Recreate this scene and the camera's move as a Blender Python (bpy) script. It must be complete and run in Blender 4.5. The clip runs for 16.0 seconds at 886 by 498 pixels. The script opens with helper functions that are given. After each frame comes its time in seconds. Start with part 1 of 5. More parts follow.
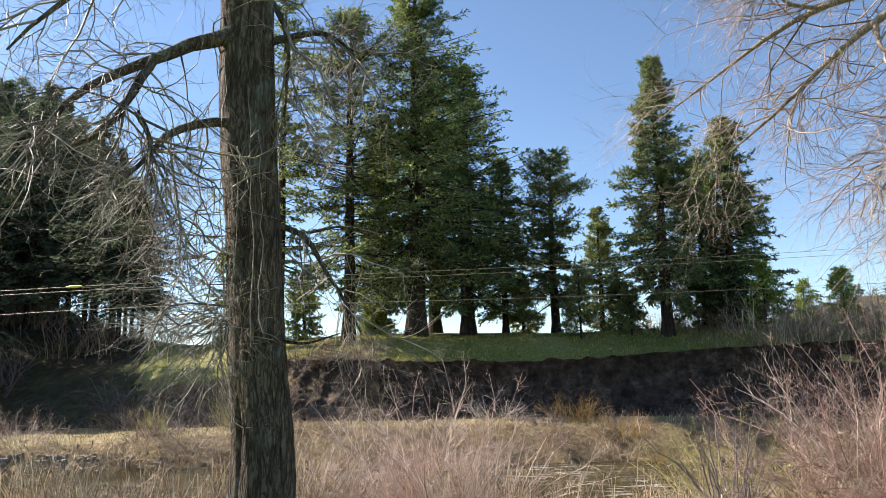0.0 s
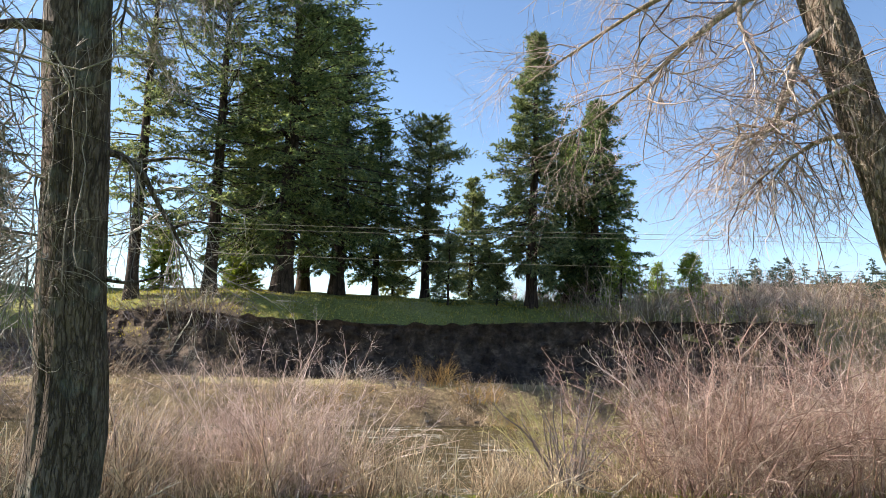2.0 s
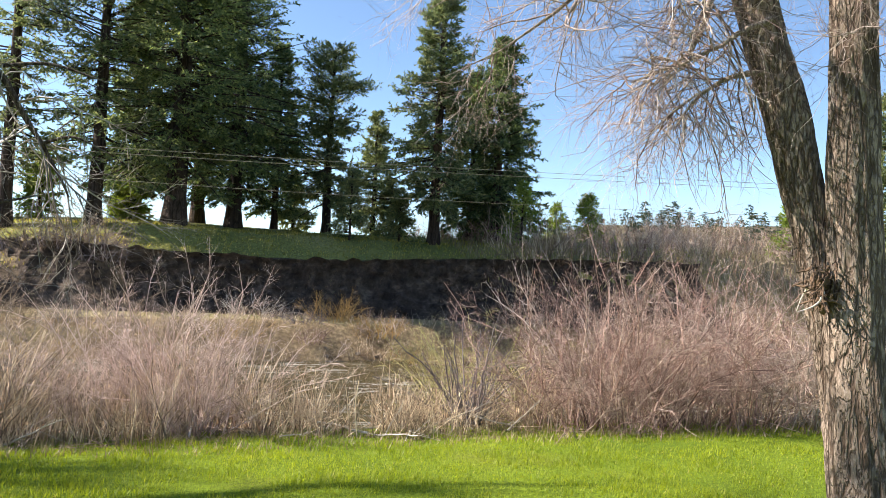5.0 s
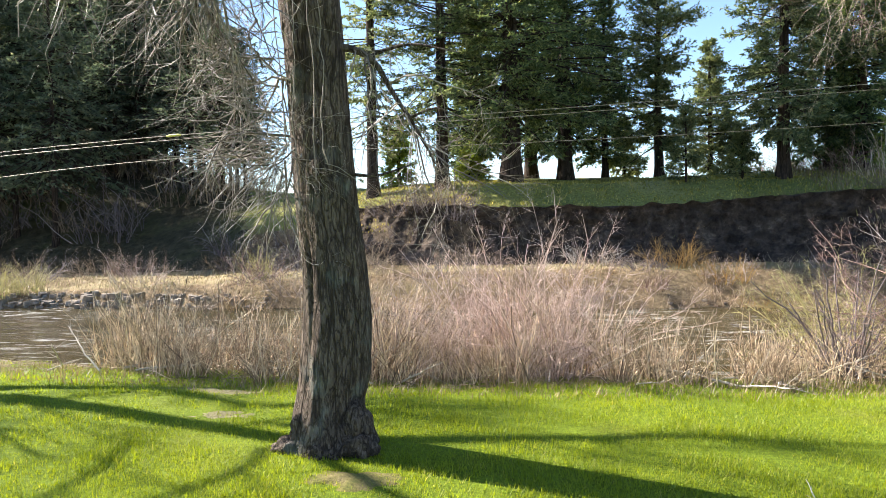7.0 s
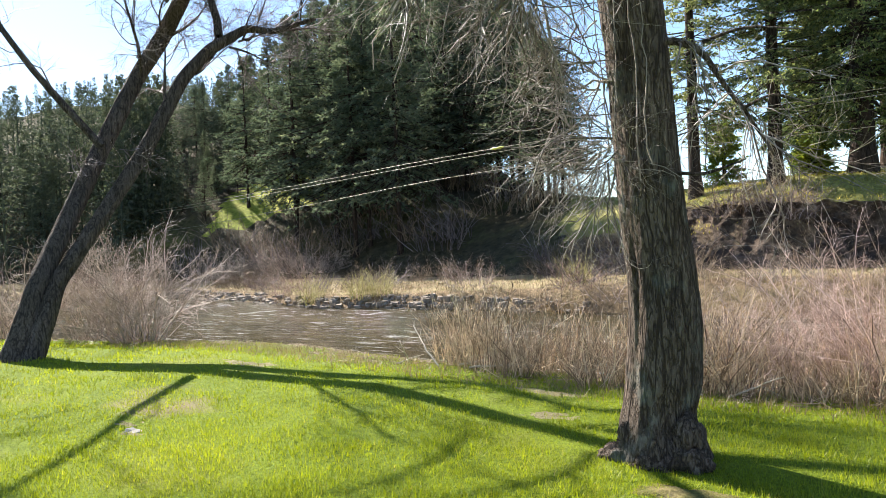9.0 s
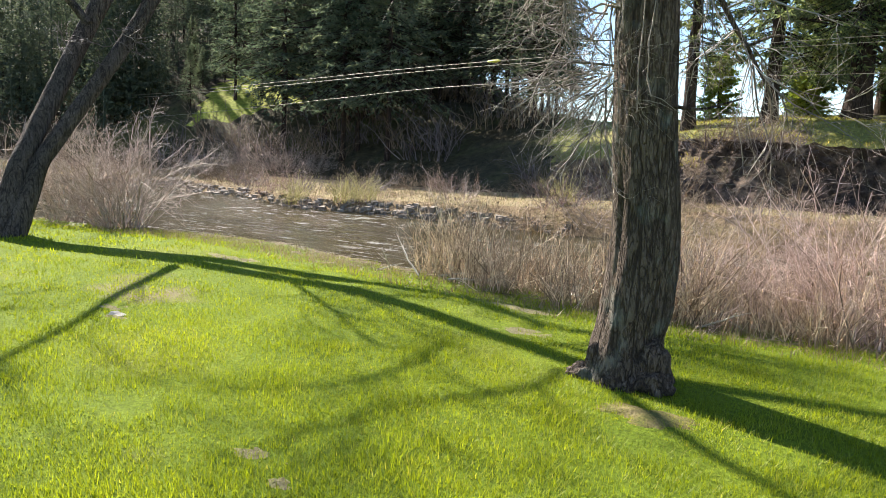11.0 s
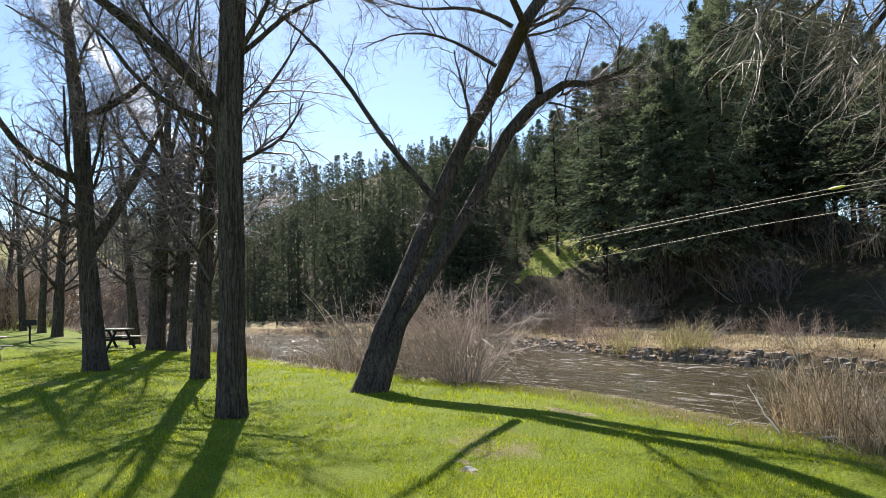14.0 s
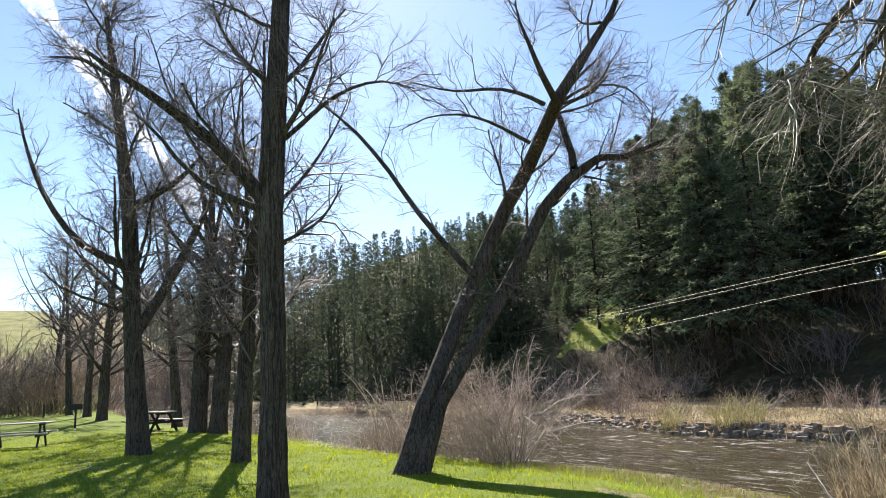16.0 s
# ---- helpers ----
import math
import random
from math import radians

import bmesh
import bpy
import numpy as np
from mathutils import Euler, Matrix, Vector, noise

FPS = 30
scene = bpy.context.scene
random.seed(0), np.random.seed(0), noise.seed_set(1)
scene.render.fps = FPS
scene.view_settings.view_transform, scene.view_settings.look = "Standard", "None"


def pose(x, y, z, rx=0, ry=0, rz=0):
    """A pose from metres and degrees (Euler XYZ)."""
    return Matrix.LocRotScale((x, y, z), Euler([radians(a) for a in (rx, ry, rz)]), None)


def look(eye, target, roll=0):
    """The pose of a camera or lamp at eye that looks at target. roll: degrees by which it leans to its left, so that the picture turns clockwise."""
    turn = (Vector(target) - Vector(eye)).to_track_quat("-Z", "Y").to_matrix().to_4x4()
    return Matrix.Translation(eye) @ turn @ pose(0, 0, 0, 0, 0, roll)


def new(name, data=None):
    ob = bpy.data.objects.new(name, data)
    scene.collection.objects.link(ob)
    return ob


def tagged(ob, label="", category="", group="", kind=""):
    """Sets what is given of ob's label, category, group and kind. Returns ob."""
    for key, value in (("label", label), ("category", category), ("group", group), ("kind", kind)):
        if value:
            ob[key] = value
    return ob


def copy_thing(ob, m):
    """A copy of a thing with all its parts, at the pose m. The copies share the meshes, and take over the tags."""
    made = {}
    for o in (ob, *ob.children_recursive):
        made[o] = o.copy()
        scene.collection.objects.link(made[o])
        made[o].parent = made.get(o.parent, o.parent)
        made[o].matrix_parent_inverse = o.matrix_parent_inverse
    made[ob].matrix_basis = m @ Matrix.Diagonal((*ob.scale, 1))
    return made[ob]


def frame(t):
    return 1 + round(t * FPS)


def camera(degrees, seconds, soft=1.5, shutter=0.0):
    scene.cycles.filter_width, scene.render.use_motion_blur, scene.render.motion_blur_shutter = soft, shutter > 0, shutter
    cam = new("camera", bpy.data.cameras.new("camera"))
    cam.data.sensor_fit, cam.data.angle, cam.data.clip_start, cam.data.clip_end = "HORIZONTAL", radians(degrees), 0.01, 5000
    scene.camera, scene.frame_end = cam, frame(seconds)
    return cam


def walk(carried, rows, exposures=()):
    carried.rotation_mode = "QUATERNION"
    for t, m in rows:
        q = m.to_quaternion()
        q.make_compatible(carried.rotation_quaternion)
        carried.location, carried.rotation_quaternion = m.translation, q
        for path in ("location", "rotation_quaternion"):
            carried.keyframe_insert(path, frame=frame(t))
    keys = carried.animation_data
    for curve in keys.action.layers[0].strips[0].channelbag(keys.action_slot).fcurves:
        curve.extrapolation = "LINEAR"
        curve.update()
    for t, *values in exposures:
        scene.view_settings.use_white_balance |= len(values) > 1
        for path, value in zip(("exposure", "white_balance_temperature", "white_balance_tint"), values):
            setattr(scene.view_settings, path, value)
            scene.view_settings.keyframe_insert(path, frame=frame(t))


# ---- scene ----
import functools

# ================= camera and walk =================
cam = camera(63.14, 16.0, soft=0.62)
PATH = [
    (0.0, -0.072, -0.400, 1.680, -0.05, 9.88, 0.85),
    (0.5, -0.015, -0.243, 1.661, -4.55, 9.20, -0.57),
    (1.0, -0.022, -0.132, 1.633, -6.91, 6.10, -2.85),
    (1.5, 0.095, -0.166, 1.613, -6.29, 5.17, -3.61),
    (2.0, 0.153, -0.125, 1.620, -10.23, 7.22, -2.16),
    (2.5, 0.143, -0.098, 1.619, -12.93, 9.88, -1.91),
    (3.0, 0.178, -0.081, 1.620, -15.55, 12.70, -1.53),
    (3.5, 0.188, -0.078, 1.617, -17.43, 11.22, -1.46),
    (4.0, 0.186, -0.059, 1.611, -19.31, 6.62, -2.02),
    (4.2, 0.204, -0.017, 1.607, -19.05, 5.71, -2.23),
    (6.3, 0.071, 0.168, 1.570, -11.99, -1.91, -1.09),
    (6.5, 0.054, 0.182, 1.572, -7.20, -2.04, -0.73),
    (7.0, 0.038, 0.180, 1.581, 7.75, -1.93, 0.95),
    (7.5, 0.034, 0.149, 1.581, 19.57, -1.21, 2.62),
    (8.0, 0.004, 0.181, 1.578, 25.59, -1.27, 1.91),
    (8.5, -0.010, 0.202, 1.578, 29.75, -1.28, 2.26),
    (9.0, -0.025, 0.211, 1.576, 32.52, -0.82, 2.45),
    (9.2, -0.026, 0.205, 1.573, 33.53, -0.69, 2.55),
    (11.3, -0.020, 0.075, 1.600, 31.30, -9.35, -2.37),
    (11.5, -0.030, 0.040, 1.588, 31.80, -10.15, -1.98),
    (12.0, -0.027, -0.003, 1.587, 41.35, -10.65, -0.87),
    (12.5, -0.072, 0.001, 1.599, 49.84, -8.57, -0.23),
    (13.0, -0.089, 0.013, 1.611, 54.41, -4.02, -0.35),
    (13.5, -0.168, 0.038, 1.609, 55.65, 0.23, 0.50),
    (14.0, -0.220, 0.080, 1.613, 56.34, 3.75, 1.49),
    (14.5, -0.144, 0.058, 1.611, 56.31, 5.28, 2.04),
    (15.0, -0.143, 0.065, 1.617, 57.98, 5.89, 2.18),
    (15.5, -0.220, 0.093, 1.616, 59.34, 7.38, 2.44),
    (16.0, -0.218, 0.074, 1.627, 59.53, 9.86, 2.54),
]
EXPOSURES = [(0.0, 1.35), (0.5, 1.92), (1.0, 1.93), (1.5, 1.41), (2.0, 1.51), (2.5, 1.9), (3.0, 1.48), (3.5, 1.34), (4.2, 1.59), (6.5, 1.56), (7.0, 1.9), (7.5, 2.02), (8.0, 2.12), (8.5, 2.11), (9.0, 1.69), (9.2, 1.69), (11.5, 1.63), (12.0, 1.85), (12.5, 1.95), (13.0, 1.9), (13.5, 1.35), (14.0, 1.13), (16.0, 1.29)]
walk(cam, [(t, pose(x, y, z, 90 + pitch, roll, yaw)) for t, x, y, z, yaw, pitch, roll in PATH], EXPOSURES)

# ================= light =================
SUN_AZ, SUN_EL = -68.5, 36.5          # degrees from north (+y), clockwise; above the horizon
sun_dir = Vector((math.sin(radians(SUN_AZ)) * math.cos(radians(SUN_EL)), math.cos(radians(SUN_AZ)) * math.cos(radians(SUN_EL)), math.sin(radians(SUN_EL))))
world = bpy.data.worlds.new("sky")
scene.world = world
world.use_nodes = True
wn = world.node_tree
sky = wn.nodes.new("ShaderNodeTexSky")
sky.sky_type, sky.sun_disc = "NISHITA", False
sky.sun_elevation, sky.sun_rotation = radians(SUN_EL), radians(SUN_AZ % 360)
sky.altitude, sky.air_density, sky.dust_density, sky.ozone_density = 900, 1.0, 0.3, 2.6
wn.links.new(sky.outputs[0], wn.nodes["Background"].inputs[0])
wn.nodes["Background"].inputs[1].default_value = 0.082
sun_data = bpy.data.lights.new("sun", "SUN")
sun_data.energy, sun_data.angle, sun_data.color = 5.0, radians(0.53), (1.0, 0.915, 0.83)
sun = new("sun", sun_data)
sun.matrix_world = look(sun_dir * 60, (0, 0, 0))

# ================= materials =================


def material(name):
    m = bpy.data.materials.new(name)
    m.use_nodes = True
    return m, m.node_tree.nodes, m.node_tree.links, m.node_tree.nodes["Principled BSDF"]


def node(nodes, kind, **inputs):
    n = nodes.new(kind)
    for k, v in inputs.items():
        n.inputs[k.replace("_", " ")].default_value = v
    return n


def ramp(nodes, links, fac, stops):
    n = nodes.new("ShaderNodeValToRGB")
    el = n.color_ramp.elements
    while len(el) < len(stops):
        el.new(0.5)
    for e, (p, c) in zip(el, stops):
        e.position, e.color = p, (*c, 1)
    links.new(fac, n.inputs[0])
    return n.outputs[0]


def mixed(nodes, links, a, b, fac, mode="MIX"):
    n = nodes.new("ShaderNodeMix")
    n.data_type, n.blend_type = "RGBA", mode
    for sock, v in ((n.inputs[0], fac), (n.inputs[6], a), (n.inputs[7], b)):
        if isinstance(v, (int, float)):
            sock.default_value = v
        elif isinstance(v, tuple):
            sock.default_value = (*v, 1)
        else:
            links.new(v, sock)
    return n.outputs[2]


def noise_tex(nodes, links, vec, scale, detail=4.0, rough=0.55):
    n = node(nodes, "ShaderNodeTexNoise", Scale=scale, Detail=detail, Roughness=rough)
    if vec is not None:
        links.new(vec, n.inputs["Vector"])
    return n.outputs["Fac"]


def stretched(nodes, links, vec, s):
    n = nodes.new("ShaderNodeMapping")
    n.inputs["Scale"].default_value = s
    links.new(vec, n.inputs["Vector"])
    return n.outputs[0]


def bump(nodes, links, bsdf, height, strength, distance):
    n = node(nodes, "ShaderNodeBump", Strength=strength, Distance=distance)
    links.new(height, n.inputs["Height"])
    links.new(n.outputs[0], bsdf.inputs["Normal"])


def position(nodes):
    return nodes.new("ShaderNodeNewGeometry").outputs["Position"]


def ground_material(name, stops, big, fine, bump_d, rough=0.95, second=None):
    """Earth and turf: colours by a coarse and a fine noise."""
    m, n, l, b = material(name)
    p = position(n)
    c = ramp(n, l, noise_tex(n, l, p, big, 5, 0.6), stops)
    f = noise_tex(n, l, p, fine, 6, 0.7)
    c = mixed(n, l, c, ramp(n, l, f, [(0.3, (0.45, 0.45, 0.45)), (0.7, (1.3, 1.3, 1.3))]), 1.0, "MULTIPLY")
    if second:
        c = mixed(n, l, c, second[0], ramp(n, l, noise_tex(n, l, p, second[1], 3), [(second[2], (0, 0, 0)), (second[2] + 0.1, (1, 1, 1))]))
    l.new(c, b.inputs["Base Color"])
    b.inputs["Roughness"].default_value = rough
    b.inputs["Specular IOR Level"].default_value = 0.15
    bump(n, l, b, f, 0.9, bump_d)
    return m


M_LAWN = ground_material("lawn_soil", [(0.3, (0.11, 0.165, 0.010)), (0.55, (0.16, 0.22, 0.013)), (0.8, (0.22, 0.225, 0.036))], 0.5, 30, 0.03, second=((0.22, 0.17, 0.11), 0.35, 0.62))
M_BANK = ground_material("flooded_bank_mud", [(0.3, (0.10, 0.075, 0.042)), (0.6, (0.19, 0.145, 0.082)), (0.8, (0.16, 0.18, 0.05))], 0.9, 14, 0.05)
M_BENCH = ground_material("dry_grass_bench", [(0.3, (0.24, 0.18, 0.10)), (0.55, (0.37, 0.30, 0.16)), (0.8, (0.28, 0.27, 0.10))], 0.6, 16, 0.06)
M_SHORE = ground_material("gravelly_shore", [(0.3, (0.22, 0.15, 0.085)), (0.55, (0.37, 0.275, 0.16)), (0.8, (0.28, 0.23, 0.11))], 1.2, 9, 0.22)
M_CLIFF = ground_material("eroded_earth", [(0.32, (0.05, 0.037, 0.03)), (0.55, (0.125, 0.094, 0.073)), (0.74, (0.29, 0.22, 0.165))], 2.2, 7, 0.35)
M_CRUMBLE = ground_material("crumbling_brown_earth", [(0.32, (0.10, 0.072, 0.05)), (0.55, (0.20, 0.15, 0.10)), (0.74, (0.30, 0.26, 0.12))], 1.4, 8, 0.2)
M_PLATEAU = ground_material("plateau_turf", [(0.3, (0.15, 0.17, 0.045)), (0.55, (0.26, 0.255, 0.075)), (0.8, (0.38, 0.33, 0.15))], 0.35, 12, 0.06)
M_MEADOW = ground_material("slope_meadow", [(0.3, (0.22, 0.27, 0.035)), (0.55, (0.34, 0.37, 0.06)), (0.8, (0.42, 0.39, 0.11))], 0.8, 5, 0.12)
M_HILL = ground_material("forest_floor", [(0.3, (0.055, 0.045, 0.028)), (0.52, (0.09, 0.078, 0.042)), (0.68, (0.13, 0.145, 0.042))], 0.16, 3, 0.4)
M_FAR = ground_material("far_scrub", [(0.3, (0.075, 0.065, 0.045)), (0.55, (0.14, 0.115, 0.075)), (0.8, (0.12, 0.13, 0.06))], 0.25, 1.2, 0.8)


def bark_material(name, dark, mid, light, scale, moss=None, depth=0.02, run=0.10):
    m, n, l, b = material(name)
    p = n.new("ShaderNodeTexCoord").outputs["Object"]
    def furrows(sc, along_):
        """Long wandering cracks: where a drawn-out noise crosses its middle."""
        f0 = noise_tex(n, l, stretched(n, l, p, (1, 1, along_)), sc, 3, 0.5)
        a0 = n.new("ShaderNodeMath")
        a0.operation = "SUBTRACT"
        l.new(f0, a0.inputs[0])
        a0.inputs[1].default_value = 0.5
        a1 = n.new("ShaderNodeMath")
        a1.operation = "ABSOLUTE"
        l.new(a0.outputs[0], a1.inputs[0])
        return a1.outputs[0]

    crack = mixed(n, l, ramp(n, l, furrows(scale * 0.5, run), [(0.0, (0, 0, 0)), (0.05, (1, 1, 1))]), ramp(n, l, furrows(scale * 1.3, run * 2), [(0.0, (0.3, 0.3, 0.3)), (0.06, (1, 1, 1))]), 1.0, "MULTIPLY")
    f = noise_tex(n, l, stretched(n, l, p, (1, 1, 0.25)), 70, 7, 0.7)
    c = ramp(n, l, f, [(0.22, [v * 0.55 for v in mid]), (0.5, mid), (0.8, light)])
    c = mixed(n, l, dark, c, crack)
    big = noise_tex(n, l, p, 1.7, 4)
    c = mixed(n, l, c, ramp(n, l, big, [(0.3, (0.7, 0.68, 0.66)), (0.7, (1.15, 1.12, 1.1))]), 1.0, "MULTIPLY")
    if moss:
        c = mixed(n, l, c, moss, ramp(n, l, noise_tex(n, l, p, 3.1, 5), [(0.55, (0, 0, 0)), (0.72, (0.7, 0.7, 0.7))]))
    l.new(c, b.inputs["Base Color"])
    b.inputs["Roughness"].default_value = 0.92
    b.inputs["Specular IOR Level"].default_value = 0.2
    h = n.new("ShaderNodeMath")
    h.operation = "MULTIPLY_ADD"
    l.new(f, h.inputs[0])
    h.inputs[1].default_value = 0.5
    l.new(crack, h.inputs[2])
    bump(n, l, b, h.outputs[0], 0.9, depth)
    return m


M_BARK = bark_material("cottonwood_bark", (0.05, 0.037, 0.028), (0.15, 0.118, 0.092), (0.29, 0.245, 0.20), 26, moss=(0.20, 0.225, 0.195), depth=0.03, run=0.13)
M_BARK_PALE = bark_material("pale_cottonwood_bark", (0.10, 0.07, 0.05), (0.30, 0.235, 0.18), (0.58, 0.50, 0.42), 24, depth=0.035, run=0.17)
M_BARK_DARK = bark_material("dark_cottonwood_bark", (0.035, 0.028, 0.024), (0.12, 0.10, 0.085), (0.24, 0.205, 0.175), 24)
M_LIMB = bark_material("smooth_pale_limb_bark", (0.16, 0.12, 0.09), (0.40, 0.335, 0.27), (0.66, 0.59, 0.51), 60, depth=0.004)
M_BARK_FIR = bark_material("conifer_bark", (0.02, 0.014, 0.011), (0.07, 0.05, 0.038), (0.14, 0.105, 0.08), 9)


def twig_material(name, a, b_, c_, rough=0.6):
    """Thin bare shoots, each of its own shade."""
    m, n, l, b = material(name)
    g = n.new("ShaderNodeNewGeometry")
    c = ramp(n, l, g.outputs["Random Per Island"], [(0.0, a), (0.5, b_), (1.0, c_)])
    c = mixed(n, l, c, ramp(n, l, noise_tex(n, l, g.outputs["Position"], 9, 3), [(0.3, (0.7, 0.7, 0.7)), (0.7, (1.2, 1.2, 1.2))]), 1.0, "MULTIPLY")
    l.new(c, b.inputs["Base Color"])
    b.inputs["Roughness"].default_value = rough
    b.inputs["Specular IOR Level"].default_value = 0.35
    return m


M_TWIG = twig_material("cottonwood_twigs", (0.12, 0.09, 0.075), (0.28, 0.225, 0.18), (0.52, 0.45, 0.385))
M_TWIG_NEAR = twig_material("kinked_cottonwood_shoots", (0.10, 0.078, 0.06), (0.23, 0.19, 0.15), (0.45, 0.40, 0.335))
M_TWIG_RED = twig_material("reddish_cottonwood_shoots", (0.13, 0.07, 0.055), (0.30, 0.215, 0.175), (0.55, 0.46, 0.39))
M_TWIG_DARK = twig_material("dark_twigs", (0.08, 0.06, 0.06), (0.16, 0.125, 0.12), (0.28, 0.235, 0.225))
M_REED = twig_material("dry_reeds", (0.12, 0.078, 0.048), (0.50, 0.355, 0.225), (0.95, 0.77, 0.55))
M_WILLOW_PINK = twig_material("pinkish_willow_shoots", (0.22, 0.145, 0.11), (0.55, 0.40, 0.335), (0.90, 0.71, 0.63))
M_WILLOW_RED = twig_material("red_dogwood_shoots", (0.09, 0.042, 0.034), (0.31, 0.18, 0.14), (0.68, 0.53, 0.44))
M_WILLOW_GREY = twig_material("grey_willow_shoots", (0.16, 0.115, 0.09), (0.43, 0.33, 0.265), (0.76, 0.62, 0.53))
M_WILLOW_ORANGE = twig_material("orange_willow_shoots", (0.34, 0.20, 0.06), (0.45, 0.27, 0.08), (0.40, 0.28, 0.12))
M_WILLOW_OLIVE = twig_material("yellow_green_willow_shoots", (0.26, 0.23, 0.08), (0.46, 0.41, 0.15), (0.60, 0.55, 0.24))
M_BRUSH = twig_material("brown_brush", (0.14, 0.095, 0.06), (0.24, 0.17, 0.11), (0.34, 0.27, 0.17))
M_DRIFT = twig_material("bleached_driftwood", (0.38, 0.32, 0.26), (0.5, 0.44, 0.37), (0.58, 0.52, 0.45))


def leaf_material(name, stops, through_colour, share, rough=0.5):
    """Needles and blades: light passes through them."""
    m, n, l, b = material(name)
    g = n.new("ShaderNodeNewGeometry")
    o = n.new("ShaderNodeObjectInfo")
    c = ramp(n, l, g.outputs["Random Per Island"], stops)
    big = noise_tex(n, l, g.outputs["Position"], 0.9, 6, 0.65)
    c = mixed(n, l, c, ramp(n, l, big, [(0.3, (0.62, 0.68, 0.6)), (0.7, (1.3, 1.2, 1.15))]), 1.0, "MULTIPLY")
    c = mixed(n, l, c, ramp(n, l, o.outputs["Random"], [(0.0, (0.8, 0.85, 0.85)), (1.0, (1.15, 1.1, 1.0))]), 1.0, "MULTIPLY")
    l.new(c, b.inputs["Base Color"])
    b.inputs["Roughness"].default_value = rough
    b.inputs["Specular IOR Level"].default_value = 0.25
    t = n.new("ShaderNodeBsdfTranslucent")
    l.new(mixed(n, l, c, through_colour, 1.0, "MULTIPLY"), t.inputs["Color"])
    s = n.new("ShaderNodeMixShader")
    s.inputs[0].default_value = share
    l.new(b.outputs[0], s.inputs[1])
    l.new(t.outputs[0], s.inputs[2])
    l.new(s.outputs[0], n["Material Output"].inputs["Surface"])
    return m


M_GRASS = leaf_material("lawn_grass", [(0.0, (0.16, 0.21, 0.018)), (0.5, (0.225, 0.285, 0.026)), (0.97, (0.285, 0.345, 0.042)), (1.0, (0.44, 0.40, 0.17))], (1.6, 1.55, 0.4), 0.48)
M_TURF = leaf_material("bluff_turf", [(0.0, (0.20, 0.205, 0.055)), (0.6, (0.33, 0.31, 0.095)), (1.0, (0.50, 0.43, 0.21))], (1.2, 1.2, 0.6), 0.45)
M_DRYGRASS = leaf_material("dry_bench_grass", [(0.0, (0.22, 0.17, 0.105)), (0.6, (0.36, 0.295, 0.19)), (1.0, (0.25, 0.26, 0.10))], (1.0, 0.95, 0.8), 0.25)
M_FIR = leaf_material("fir_needles", [(0.0, (0.06, 0.09, 0.055)), (0.6, (0.15, 0.20, 0.10)), (1.0, (0.33, 0.37, 0.165))], (1.15, 1.2, 0.8), 0.5)
M_PINE = leaf_material("pine_needles", [(0.0, (0.09, 0.12, 0.07)), (0.6, (0.20, 0.235, 0.13)), (1.0, (0.38, 0.38, 0.19))], (1.15, 1.2, 0.85), 0.5)
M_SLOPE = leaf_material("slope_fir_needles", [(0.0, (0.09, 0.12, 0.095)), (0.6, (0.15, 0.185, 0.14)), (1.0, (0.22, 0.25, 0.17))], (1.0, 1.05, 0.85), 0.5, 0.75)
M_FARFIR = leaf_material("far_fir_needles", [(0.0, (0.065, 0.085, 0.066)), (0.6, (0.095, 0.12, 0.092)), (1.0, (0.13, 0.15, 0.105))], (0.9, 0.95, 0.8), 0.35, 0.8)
M_SCRUB = leaf_material("dry_scrub", [(0.0, (0.10, 0.075, 0.045)), (0.6, (0.20, 0.155, 0.095)), (1.0, (0.33, 0.27, 0.16))], (1.0, 0.95, 0.8), 0.2)
M_YOUNG = leaf_material("young_pine_needles", [(0.0, (0.14, 0.19, 0.05)), (0.6, (0.24, 0.30, 0.08)), (1.0, (0.34, 0.38, 0.12))], (1.3, 1.4, 0.6), 0.5)


def water_material():
    m, n, l, b = material("muddy_river_water")
    p = position(n)
    c = ramp(n, l, noise_tex(n, l, stretched(n, l, p, (0.25, 1, 1)), 0.9, 5), [(0.3, (0.060, 0.046, 0.018)), (0.7, (0.10, 0.078, 0.032))])
    # white streaks in the colour: foam, and painted highlights of sunlit ripples
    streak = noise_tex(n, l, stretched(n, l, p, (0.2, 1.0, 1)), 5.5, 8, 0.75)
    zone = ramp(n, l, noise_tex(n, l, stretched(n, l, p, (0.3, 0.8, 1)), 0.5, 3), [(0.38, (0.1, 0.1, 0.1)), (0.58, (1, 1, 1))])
    foam_and_glints = mixed(n, l, (0, 0, 0), ramp(n, l, streak, [(0.545, (0, 0, 0)), (0.585, (1, 1, 1))]), zone)
    c = mixed(n, l, c, (0.80, 0.76, 0.68), foam_and_glints)
    l.new(c, b.inputs["Base Color"])
    b.inputs["Roughness"].default_value = 0.12
    b.inputs["IOR"].default_value = 1.33
    b.inputs["Specular IOR Level"].default_value = 0.32
    h = mixed(n, l, noise_tex(n, l, stretched(n, l, p, (0.5, 1.3, 1)), 1.6, 3), noise_tex(n, l, stretched(n, l, p, (0.5, 1.3, 1)), 9, 6, 0.75), 0.5)
    bump(n, l, b, h, 1.0, 0.30)
    return m


